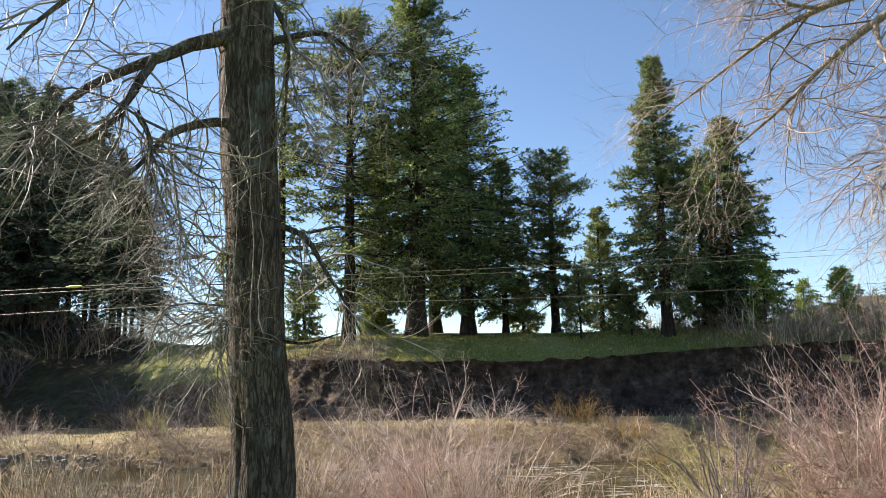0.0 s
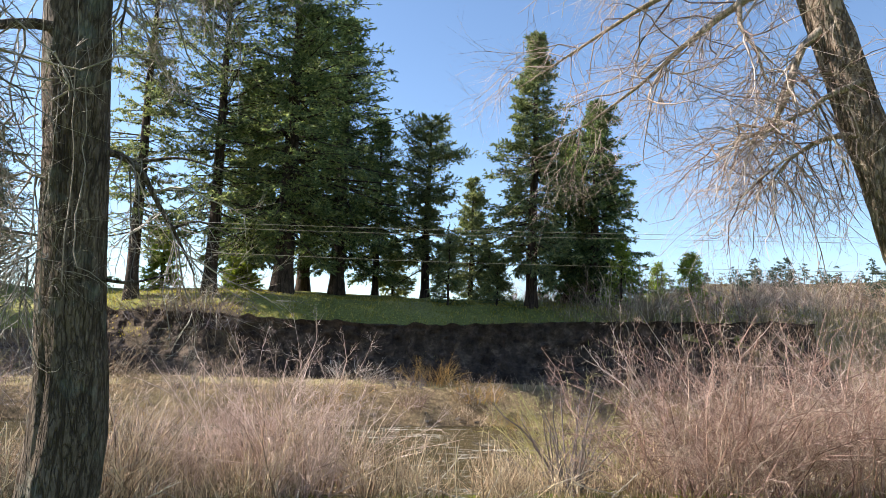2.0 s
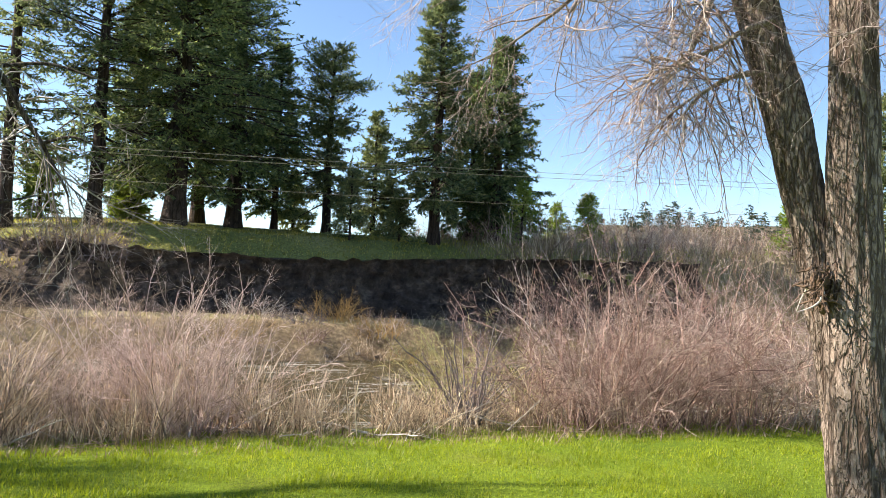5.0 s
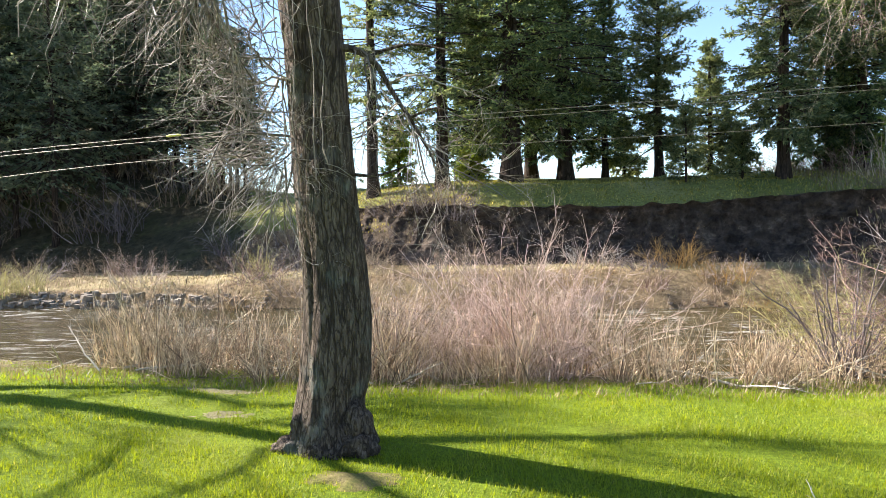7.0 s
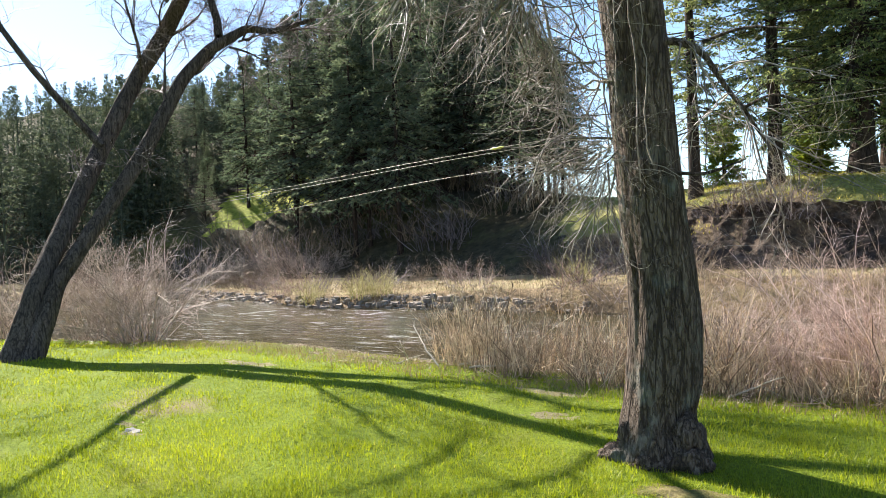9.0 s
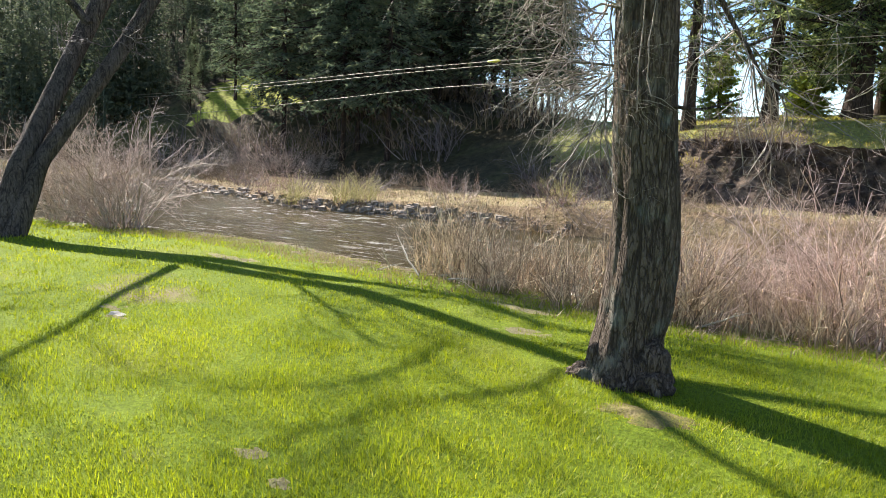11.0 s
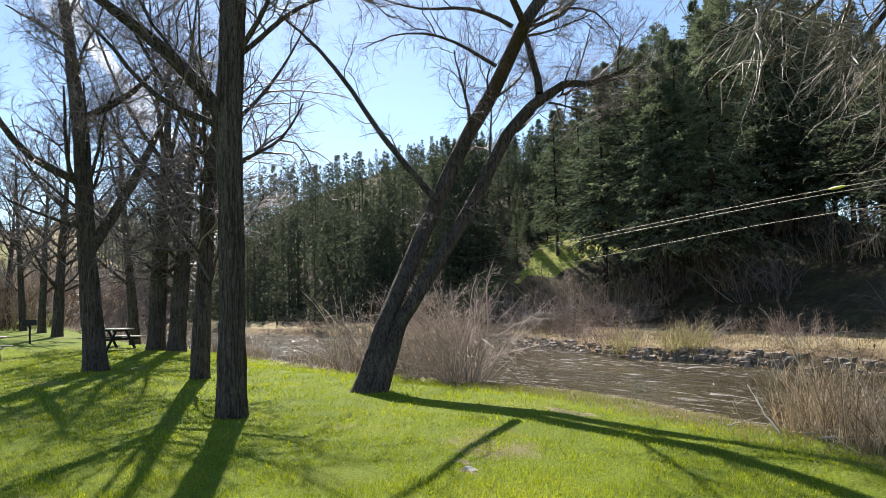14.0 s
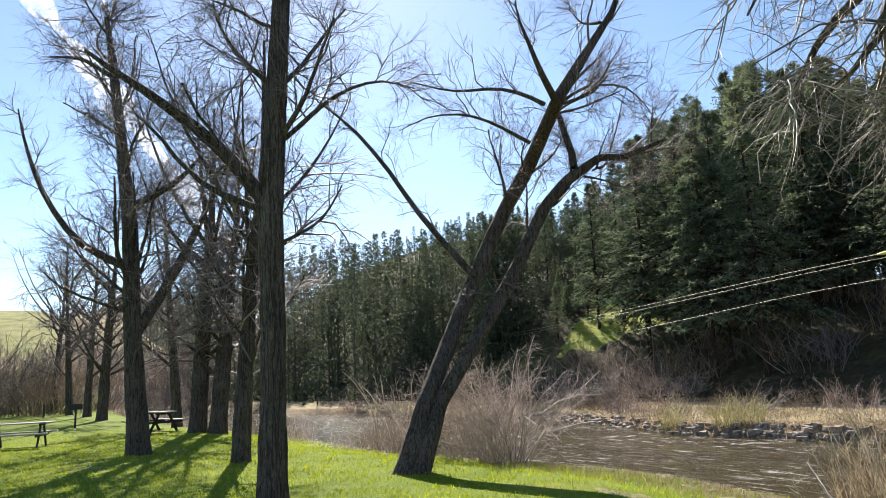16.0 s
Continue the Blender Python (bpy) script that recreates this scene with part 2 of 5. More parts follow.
def plain_material(name, colour, rough, metallic=0.0, var=0.25, scale=20):
    m, n, l, b = material(name)
    f = noise_tex(n, l, n.new("ShaderNodeTexCoord").outputs["Object"], scale, 5)
    lo, hi = tuple(c * (1 - var) for c in colour), tuple(min(1, c * (1 + var)) for c in colour)
    l.new(ramp(n, l, f, [(0.3, lo), (0.7, hi)]), b.inputs["Base Color"])
    b.inputs["Roughness"].default_value, b.inputs["Metallic"].default_value = rough, metallic
    bump(n, l, b, f, 0.4, 0.01)
    return m


M_WATER = water_material()
M_ROCK = plain_material("river_rock", (0.24, 0.20, 0.155), 0.9, var=0.45, scale=6)
M_WIRE = plain_material("bare_aluminium_cable", (0.27, 0.245, 0.175), 0.6, 0.3, 0.05)
M_TABLE = plain_material("weathered_table_wood", (0.33, 0.29, 0.24), 0.8)
M_STEEL = plain_material("dark_steel", (0.03, 0.03, 0.032), 0.6, 0.5)
M_GALV = plain_material("galvanised_steel", (0.4, 0.4, 0.4), 0.5, 0.8)
M_DEBRIS = plain_material("rotting_wood", (0.12, 0.075, 0.045), 0.95, var=0.5, scale=25)
M_MOUND = ground_material("mossy_mound", [(0.3, (0.12, 0.14, 0.03)), (0.55, (0.22, 0.19, 0.07)), (0.8, (0.25, 0.20, 0.11))], 6, 60, 0.02)

# ================= mesh tools =================


def build(name, verts, faces, mats, smooth=True, face_mat=None, parent=None, label=""):
    """One mesh object. faces: list of int arrays (n, 3) or (n, 4)."""
    me = bpy.data.meshes.new(name)
    verts = np.asarray(verts, np.float32).reshape(-1, 3)
    faces = [np.asarray(f, np.int32) for f in faces if len(f)]
    me.vertices.add(len(verts))
    me.vertices.foreach_set("co", verts.ravel())
    total = np.concatenate([np.full(len(f), f.shape[1], np.int32) for f in faces])
    loops = np.concatenate([f.ravel() for f in faces])
    me.loops.add(len(loops))
    me.loops.foreach_set("vertex_index", loops)
    me.polygons.add(len(total))
    me.polygons.foreach_set("loop_start", np.concatenate([[0], np.cumsum(total)[:-1]]).astype(np.int32))
    me.polygons.foreach_set("use_smooth", np.full(len(total), smooth))
    for m in mats if isinstance(mats, (list, tuple)) else [mats]:
        me.materials.append(m)
    if face_mat is not None:
        me.polygons.foreach_set("material_index", np.asarray(face_mat, np.int32))
    me.update(calc_edges=True)
    ob = new(name, me)
    if parent is not None:
        ob.parent = parent
        ob.matrix_parent_inverse = parent.matrix_basis.inverted()
    if label:
        ob["label"] = label
    return ob


def thing(name, place, label, category, group="", kind=""):
    e = new(name)
    e.empty_display_size = 0.2
    e.location = place
    return tagged(e, label, category, group, kind)


def unit(v):
    return v / np.maximum(np.linalg.norm(v, axis=-1, keepdims=True), 1e-9)


def tubes(P, R, sides=4):
    """Tapered tubes along paths P (n, k, 3) with radii R (n, k)."""
    n, k = P.shape[:2]
    T = unit(np.gradient(P, axis=1))
    ref = np.where(np.abs(T[:, :1, 2:]) > 0.9, np.array([1.0, 0, 0]), np.array([0, 0, 1.0]))
    ref = np.broadcast_to(ref, T.shape)
    U = unit(np.cross(T, ref))
    V = np.cross(T, U)
    a = np.arange(sides) * 2 * np.pi / sides
    ring = U[:, :, None] * np.cos(a)[None, None, :, None] + V[:, :, None] * np.sin(a)[None, None, :, None]
    verts = P[:, :, None] + ring * R[:, :, None, None]
    i = np.arange(n)[:, None, None] * k * sides + np.arange(k - 1)[None, :, None] * sides
    s = np.arange(sides)[None, None]
    s2 = (s + 1) % sides
    quads = np.stack([i + s, i + s2, i + sides + s2, i + sides + s], -1).reshape(-1, 4)
    return verts.reshape(-1, 3), quads


def joined(chunks):
    """Meshes (verts, faces) put together."""
    vs, fs, base = [], {3: [], 4: []}, 0
    for v, f in chunks:
        vs.append(v)
        for part_f in (f if isinstance(f, list) else [f]):
            if len(part_f):
                fs[part_f.shape[1]].append(part_f + base)
        base += len(v)
    return np.concatenate(vs), [np.concatenate(x) for x in fs.values() if x]


def along(path, k):
    """A smooth path through a few points, as k points."""
    path = np.asarray(path, float)
    d = np.concatenate([[0], np.cumsum(np.linalg.norm(np.diff(path, axis=0), axis=1))])
    u = np.linspace(0, d[-1], k)
    p = np.stack([np.interp(u, d, path[:, i]) for i in range(path.shape[1])], 1)
    for _ in range(2):
        p[1:-1] = (p[:-2] + 2 * p[1:-1] + p[2:]) / 4
    return p


def sprout(rng, P, R, count, length, angle, bend, k, thin, wander=0.12, lo=0.2, hi=1.0):
    """Shoots that leave the paths P: count each, of the given length range, at an angle, bending up or down."""
    n, k0 = P.shape[:2]
    idx = np.repeat(np.arange(n), count)
    m = len(idx)
    t = lo + (hi - lo) * rng.random(m)
    f = np.minimum(t * (k0 - 1), k0 - 1.001)
    i = f.astype(int)
    a = (f - i)[:, None]
    base = P[idx, i] * (1 - a) + P[idx, i + 1] * a
    tan = unit(P[idx, i + 1] - P[idx, i])
    r_at = R[idx, i] * (1 - a[:, 0]) + R[idx, i + 1] * a[:, 0]
    perp = unit(np.cross(tan, rng.normal(size=(m, 3))))
    ang = np.radians(rng.uniform(*angle, m))[:, None]
    d = tan * np.cos(ang) + perp * np.sin(ang)
    L = rng.uniform(*length, m) * (1.15 - 0.55 * t)
    pts = [base]
    for _ in range(k - 1):
        d = unit(d + rng.normal(size=(m, 3)) * wander + np.array([0, 0, bend]))
        pts.append(pts[-1] + d * (L / (k - 1))[:, None])
    r0 = np.minimum(r_at * 0.75, thin * L + 0.0012)
    taper = np.linspace(1, 0.3, k)
    return np.stack(pts, 1), r0[:, None] * taper[None]


# ================= ground =================


def line(pairs):
    xs, ys = zip(*pairs)
    return lambda x: np.interp(x, xs, ys)


near_bank = line([(-160, 6), (-80, 8.4), (-60, 8), (-45, 7.6), (-33, 8), (-25, 8.9), (-17, 9.0), (-12.8, 9.9), (-9.3, 10.4), (-6, 9.9), (-3, 9.4), (0, 9.4), (4, 9.7), (8, 9.6), (14, 9.2), (30, 8), (90, 4)])
far_bank = line([(-160, 9), (-110, 11.5), (-80, 13), (-60, 14.8), (-46, 16), (-36, 18.5), (-27, 20.5), (-22, 19.3), (-16, 17.7), (-13.5, 18.1), (-6, 18.3), (1, 18.3), (5.4, 18.5), (8, 18.2), (12, 16.8), (16, 15.5), (20, 14.8), (40, 13), (90, 10)])
bank_foot = line([(-160, 18), (-110, 19), (-60, 22), (-40, 24.2), (-25, 26), (-17, 26), (-12, 24.5), (-8, 22.8), (-3, 21.6), (0, 21.8), (5, 22.0), (7, 21.7), (8.5, 21.0), (11, 19.4), (13.5, 17.9), (18, 16.9), (30, 15.9), (90, 14)])
hill_cap = line([(0.30, 0), (0.42, 1.5), (0.55, 5), (0.75, 9), (1.0, 13), (1.7, 18), (2.3, 17), (3.1, 7), (4.2, 3), (6, 4), (12, 7)])
WATER_Z = -0.55


def wobble(x, y, s, seed):
    return np.array([noise.noise((a * s, b * s, seed)) for a, b in zip(np.ravel(x), np.ravel(y))]).reshape(np.shape(x))


bench_top = line([(-60, -0.10), (-18, -0.08), (-10, 0.12), (-4, 0.45)])
shore_shift = line([(-14, 0.55), (-4, 0.0)])
bluff_run = line([(-14, 4.2), (-8, 2.8), (-5, 1.5), (-2.5, 0.6), (8, 0.5), (14.5, 1.4), (36, 2.6)])
bluff_rim = line([(-14, -0.1), (-5, -0.05), (-2, -0.12), (1, -0.20), (4, -0.18), (8, 0.08), (13, 0.22), (20, 0.1)])


def beyond_height(x, y, d):
    """Height of the land behind the far bank's foot, d metres past it."""
    run, rim = bluff_run(x), bluff_rim(x)
    low = bench_top(x)
    plateau = low + (2.20 - low + rim) * np.clip(d / run, 0, 1) ** 0.8 + (0.65 - rim) * np.clip((d - run) / 1.8, 0, 1) + 0.45 * np.clip((d - run - 1.8) / 4.5, 0, 1) - 0.015 * np.clip(d - 8, 0, 60)
    u = -x / np.maximum(y, 1)
    w = np.clip((u - 0.36) / 0.25, 0, 1)
    steep = np.clip((u - 0.95) / 0.4, 0, 1)
    slope = np.minimum(low + (0.57 + 0.25 * steep) * np.clip(d, 0, 7) + (0.27 + 0.28 * steep) * np.clip(d - 7, 0, 200), 4 + hill_cap(u) + 0 * d)
    z = plateau * (1 - w) + slope * w
    r = np.hypot(x, y)
    az = np.degrees(np.arctan2(x, y))
    right = np.clip((az - 18) / 12, 0, 1) * np.clip((r - 45) / 70, 0, 1)
    z = z + right * 9.5
    left = np.clip((-az - 72) / 10, 0, 1) * np.clip((r - 80) / 120, 0, 1)
    return z + left * 22


xs = np.concatenate([np.linspace(-700, -170, 12), np.linspace(-150, -48, 35), np.linspace(-45, 25, 141), np.linspace(28, 90, 22), np.linspace(110, 700, 12)])
cols = []
for x in xs:
    yn, yf, yb = near_bank(x), far_bank(x), bank_foot(x)
    ys = np.concatenate([np.linspace(-500, -40, 8), np.linspace(-35, yn - 3.2, 60), yn + np.linspace(-3.0, 1.2, 16),
                         np.linspace(yn + 1.8, yf - 1.2, 7), yf + np.linspace(-0.7, 1.1, 9), np.linspace(yf + 1.5, yb - 0.1, 12),
                         yb + np.array([0, 0.06, 0.14, 0.25, 0.38, 0.5, 0.65, 0.9, 1.3, 1.8, 2.4, 3.2, 4, 5, 6, 7, 8, 9.5, 11, 13, 15, 18, 21, 25, 30, 36, 43, 51, 60, 72, 86, 102, 120, 145, 180, 240, 340, 600])])
    cols.append(ys)
Y = np.array(cols)
X = np.repeat(xs[:, None], Y.shape[1], 1)
YN, YF, YB = near_bank(X), far_bank(X), bank_foot(X)
lawn = -0.28 * np.clip((Y - YN + 3.0) / 2.6, 0, 1) - 1.3 * np.clip((Y - YN + 0.4) / 2.2, 0, 1)
bench = -1.5 + (1.35 + bench_top(X)) * np.clip((Y - YF + 1.1) / 2.1, 0, 1) + 0.15 * np.clip((Y - YF - 0.7) / 3, 0, 1)
Z = np.where(Y < (YN + YF) / 2, lawn, np.where(Y < YB, bench, beyond_height(X, Y, Y - YB)))
rough_amt = np.where(Y < YN - 2, 0.03, np.where(Y < YB, 0.07 + 0.12 * np.exp(-((Y - YF - 0.2) / 0.7) ** 2), np.where(Y < YB + 12, 0.10, 0.5)))
Z = Z + rough_amt * (wobble(X, Y, 0.35, 1.0) + 0.5 * wobble(X, Y, 1.1, 4.0))
left_far = np.clip((-X - 75) / 110, 0, 1) * np.clip((70 - np.abs(Y)) / 40, 0, 1)
Z = Z + left_far * 21 * (Y < YB)
nc, nr = X.shape
ii = np.arange(nc - 1)[:, None] * nr + np.arange(nr - 1)[None]
quads = np.stack([ii, ii + nr, ii + nr + 1, ii + 1], -1).reshape(-1, 4)
row = np.broadcast_to(np.arange(nr - 1), (nc - 1, nr - 1))
xc, yc = (X[:-1, :-1] + X[1:, 1:]) / 2, (Y[:-1, :-1] + Y[1:, 1:]) / 2
u = -xc / np.maximum(yc, 1)
fm = np.zeros(row.shape, int)
fm[row >= 8 + 60 + 8] = 1
fm[row >= 8 + 60 + 16 + 5] = 7
fm[row >= 8 + 60 + 16 + 7 + 8] = 2
fm[row >= 8 + 60 + 16 + 7 + 9 + 12 - 1] = 3
fm[row >= 8 + 60 + 16 + 7 + 9 + 12 + 6] = 4
fm[(row >= 112) & (row < 112 + 9) & (xc > -11) & (xc < -2)] = 9
fm[(row >= 8 + 60 + 16 + 7 + 9 + 12) & (u > 0.42)] = 5
fm[(row >= 8 + 60 + 16 + 7 + 9 + 12 + 8) & (np.hypot(xc, yc) > 55) & (u < 0.3)] = 6
fm[(row >= 8 + 60 + 16 + 7 + 9 + 12 - 1) & (xc > 12.5)] = 2
fm[(row >= 8 + 60 + 16 + 7 + 9 + 12 + 8) & (np.hypot(xc, yc) > 48) & (u < 0.3) & (xc > 11)] = 6
fm[(xc < -90) & (row < 76)] = 4
az_c, r_c = np.degrees(np.arctan2(xc, yc)), np.hypot(xc, yc)
fm[(row >= 112) & (az_c > -50.4) & (az_c < -40) & (r_c > 44.0 + 0.5 * np.sin(xc * 2)) & (r_c < 45.5 + 2.0 * (az_c + 50.4))] = 8
ground = build("ground", np.stack([X, Y, Z], -1), [quads], [M_LAWN, M_BANK, M_BENCH, M_CLIFF, M_PLATEAU, M_HILL, M_FAR, M_SHORE, M_MEADOW, M_CRUMBLE], True, fm.ravel())
tagged(ground, "green riverside lawn, muddy banks, earth bluff and wooded hills", "ground", kind="structure")


def ground_z(x, y):
    hit, p, _, _ = ground.ray_cast(Vector((x, y, 200)), Vector((0, 0, -1)))
    return p.z if hit else 0.0


wxs = np.concatenate([np.linspace(-160, -52, 30), np.linspace(-50, 12, 249), np.linspace(15, 90, 20)])
wx, wy = np.meshgrid(wxs, np.linspace(4, 23, 96), indexing="ij")
wz = WATER_Z + 0.022 * wobble(wx * 0.7, wy * 1.6, 0.9, 2.0) + 0.016 * wobble(wx * 0.8, wy * 1.5, 2.4, 6.0)
wn_ = len(wxs)
wi = np.arange(wn_ - 1)[:, None] * 96 + np.arange(95)[None]
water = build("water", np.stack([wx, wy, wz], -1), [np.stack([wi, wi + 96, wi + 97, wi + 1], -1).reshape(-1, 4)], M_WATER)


def bluff_face():
    """The undercut earth face below the turf: upright blocks, cracks and slumped lumps at its foot."""
    bx = np.linspace(-6.5, 14.5, 640)
    t = np.linspace(0, 1, 30)
    BX, TT = np.meshgrid(bx, t, indexing="ij")
    ridges = 1 - 2 * np.abs(wobble(BX, TT * 0.8, 1.4, 31.0))
    lumps = wobble(BX, TT * 4, 2.8, 37.0) + 0.6 * wobble(BX, TT * 7, 5.5, 41.0)
    out = 0.20 * ridges + 0.10 * (1 - 2 * np.abs(wobble(BX, TT * 0.5, 3.1, 51.0))) + 0.13 * lumps + 0.55 * (1 - TT) ** 3.0 - 0.18 * np.sin(TT * math.pi) * (1 + wobble(BX, TT * 0, 0.6, 3.0))
    out = out + 0.12 * np.clip((TT - 0.93) / 0.07, 0, 1)
    BY = bank_foot(BX) + bluff_run(BX) * TT - 0.05 - out
    BZ = 0.40 + (1.86 + bluff_rim(BX)) * TT + (0.10 * wobble(BX, TT * 0, 0.7, 13.0) + 0.09 * wobble(BX, TT * 0, 2.6, 14.0)) * TT + 0.04 * lumps
    i_ = np.arange(639)[:, None] * 30 + np.arange(29)[None]
    ob = build("bluff_face", np.stack([BX, BY, BZ], -1), [np.stack([i_, i_ + 30, i_ + 31, i_ + 1], -1).reshape(-1, 4)], M_CLIFF)
    return tagged(ob, "dark eroded earth face of the river bluff", "bluff", kind="structure")


bluff_face()
tagged(water, "muddy brown river water with bright ripples", "river", kind="structure")

# ================= bare trees =================


def trunk_part(name, path, radii, mat, parent, sides=40, rings=120, furrow=0.03, seed=0.0, flare=None):
    """A trunk with furrowed bark, swollen towards its foot."""
    path = np.asarray(path, float)
    full = along(np.column_stack([path, radii]), rings)
    P, R = full[:, :3], full[:, 3]
    v, q = tubes(P[None], R[None], sides)
    v = v.reshape(rings, sides, 3)
    ang = np.arange(sides) * 2 * np.pi / sides
    for i in range(rings):
        h = P[i, 2] - P[0, 2]
        for j in range(sides):
            cx, cy = math.cos(ang[j]), math.sin(ang[j])
            rr = R[i]
            n1 = noise.noise((cx * 4.2, cy * 4.2, h * 0.9 + seed))
            n2 = 1 - 2 * abs(noise.noise((cx * 7.5 + 0.5 * n1, cy * 7.5, h * 2.1 + seed + 9)))
            n3 = noise.noise((cx * 1.3, cy * 1.3, h * 0.55 + seed + 20))
            k = furrow * (0.75 * n2 + 0.4 * n1) + rr * 0.13 * n3
            if flare:
                k += rr * flare * math.exp(-max(h, 0) / 0.22) * (0.75 + 0.6 * noise.noise((cx * 1.6, cy * 1.6, seed + 31)))
            out = v[i, j] - P[i]
            v[i, j] = P[i] + out * (1 + k / max(rr, 1e-4))
    return build(name, v, [q], mat, True, parent=parent)


def bare_tree(label, stems, limbs, seed, bark, twig, limb_count=5, limb_len=(1.6, 3.0), fine=1.0, droop=-0.05, furrow=0.03, sides=40, rings=120, flare=0.5, clumps=(), group="cottonwoods on the bank", lo=0.45, stout=1.0, reach=1.0, plain=(), limb_bark=None, curtain=0):
    """stems, limbs: paths of (x, y, z, radius). The rest of the crown grows from them."""
    rng = np.random.default_rng(seed)
    base = stems[0][0][:3]
    tree = thing("cottonwood_tree", base, label, "tree", group)
    paths, rads = [], []
    for i, s in enumerate(stems):
        s = np.asarray(s, float)
        trunk_part("trunk", s[:, :3], s[:, 3], bark, tree, sides, rings, furrow, seed + i * 3.7, flare)
        f = along(s, 12)
        paths.append(f[:, :3])
        rads.append(f[:, 3])
    SP, SR = np.stack(paths), np.stack(rads)
    LP, LR = [], []
    for l in limbs:
        f = along(l, 10)
        LP.append(f[:, :3] + np.cumsum(rng.normal(size=(10, 3)) * 0.012, 0))
        LR.append(f[:, 3])
    if limb_count:
        p, r = sprout(rng, SP, SR, limb_count, limb_len, (35, 75), 0.06, 10, 0.022, 0.10, lo)
        LP += list(p)
        LR += list(r)
    bare = [along(l, 10) for l in plain]
    LP, LR = np.stack(LP), np.stack(LR)
    for p, r in [*zip(LP, LR), *((b[:, :3], b[:, 3]) for b in bare)]:
        build("limb", *[x if i == 0 else [x] for i, x in enumerate(tubes(p[None], r[None], 8))], limb_bark or bark, True, parent=tree)
    c1, c2, c3 = round(8 * fine), round(6 * fine), round(4 * fine)
    p1, r1 = sprout(rng, LP, LR, c1, (0.5 * reach, 1.4 * reach), (25, 65), droop, 6, 0.011, 0.30, 0.15)
    p2, r2 = sprout(rng, p1, r1, c2, (0.25 * reach, 0.8 * reach), (20, 60), droop, 5, 0.008, 0.34, 0.1)
    p3, r3 = sprout(rng, p2, r2, c3, (0.12 * reach, 0.4 * reach), (20, 60), 0.02, 2, 0.007, 0.2, 0.1)
    ends = sprout(rng, SP[:, -4:], SR[:, -4:], int(8 * fine), (0.8, 2.2), (15, 60), 0.04, 8, 0.012, 0.12, 0.1)
    e2 = sprout(rng, ends[0], ends[1], c2, (0.3, 0.8), (20, 60), droop, 4, 0.009, 0.22, 0.1)
    e3 = sprout(rng, e2[0], e2[1], c3, (0.1, 0.35), (20, 60), 0.0, 2, 0.008, 0.2, 0.1)
    r1, r2, r3 = r1 * stout, r2 * stout, r3 * stout
    e2, e3 = (e2[0], e2[1] * stout), (e3[0], e3[1] * stout)
    bits = [tubes(p1, r1, 3), tubes(p2, r2, 3), tubes(p3, r3, 3), tubes(*ends, 4), tubes(*e2, 3), tubes(*e3, 3)]
    for (c, d, size, count) in clumps:
        start = np.asarray(c, float)[None] + rng.normal(size=(count, 3)) * 0.07
        dirs = unit(np.asarray(d, float)[None] + rng.normal(size=(count, 3)) * 0.55)
        seg = start[:, None] + dirs[:, None] * np.linspace(0, 0.12, 4)[None, :, None]
        q1 = sprout(rng, seg, np.full((count, 4), 0.014), 1, (size * 0.4, size * 1.3), (0, 35), -0.07, 8, 0.009, 0.30, 0.6)
        q2 = sprout(rng, q1[0], q1[1], 8, (0.2, 0.7), (20, 70), -0.06, 5, 0.0075, 0.34, 0.15)
        q3 = sprout(rng, q2[0], q2[1], 3, (0.08, 0.25), (20, 60), 0.03, 4, 0.007, 0.15, 0.1)
        bits += [tubes(*q1, 5), tubes(*q2, 4), tubes(*q3, 3)]
    if curtain:
        h1 = sprout(rng, LP, LR, curtain, (0.35, 1.15), (35, 95), -0.20, 9, 0.0065, 0.28, 0.1)
        h2 = sprout(rng, h1[0], h1[1], 7, (0.06, 0.32), (30, 80), -0.04, 4, 0.0085, 0.32, 0.1)
        h3 = sprout(rng, h2[0], h2[1], 2, (0.03, 0.14), (30, 80), 0.04, 3, 0.010, 0.25, 0.1)
        bits += [tubes(*h1, 4), tubes(*h2, 3), tubes(*h3, 3)]
    v, f = joined(bits)
    tagged(build("twig_mass", v, f, twig, True, parent=tree), kind="stuff")
    return tree


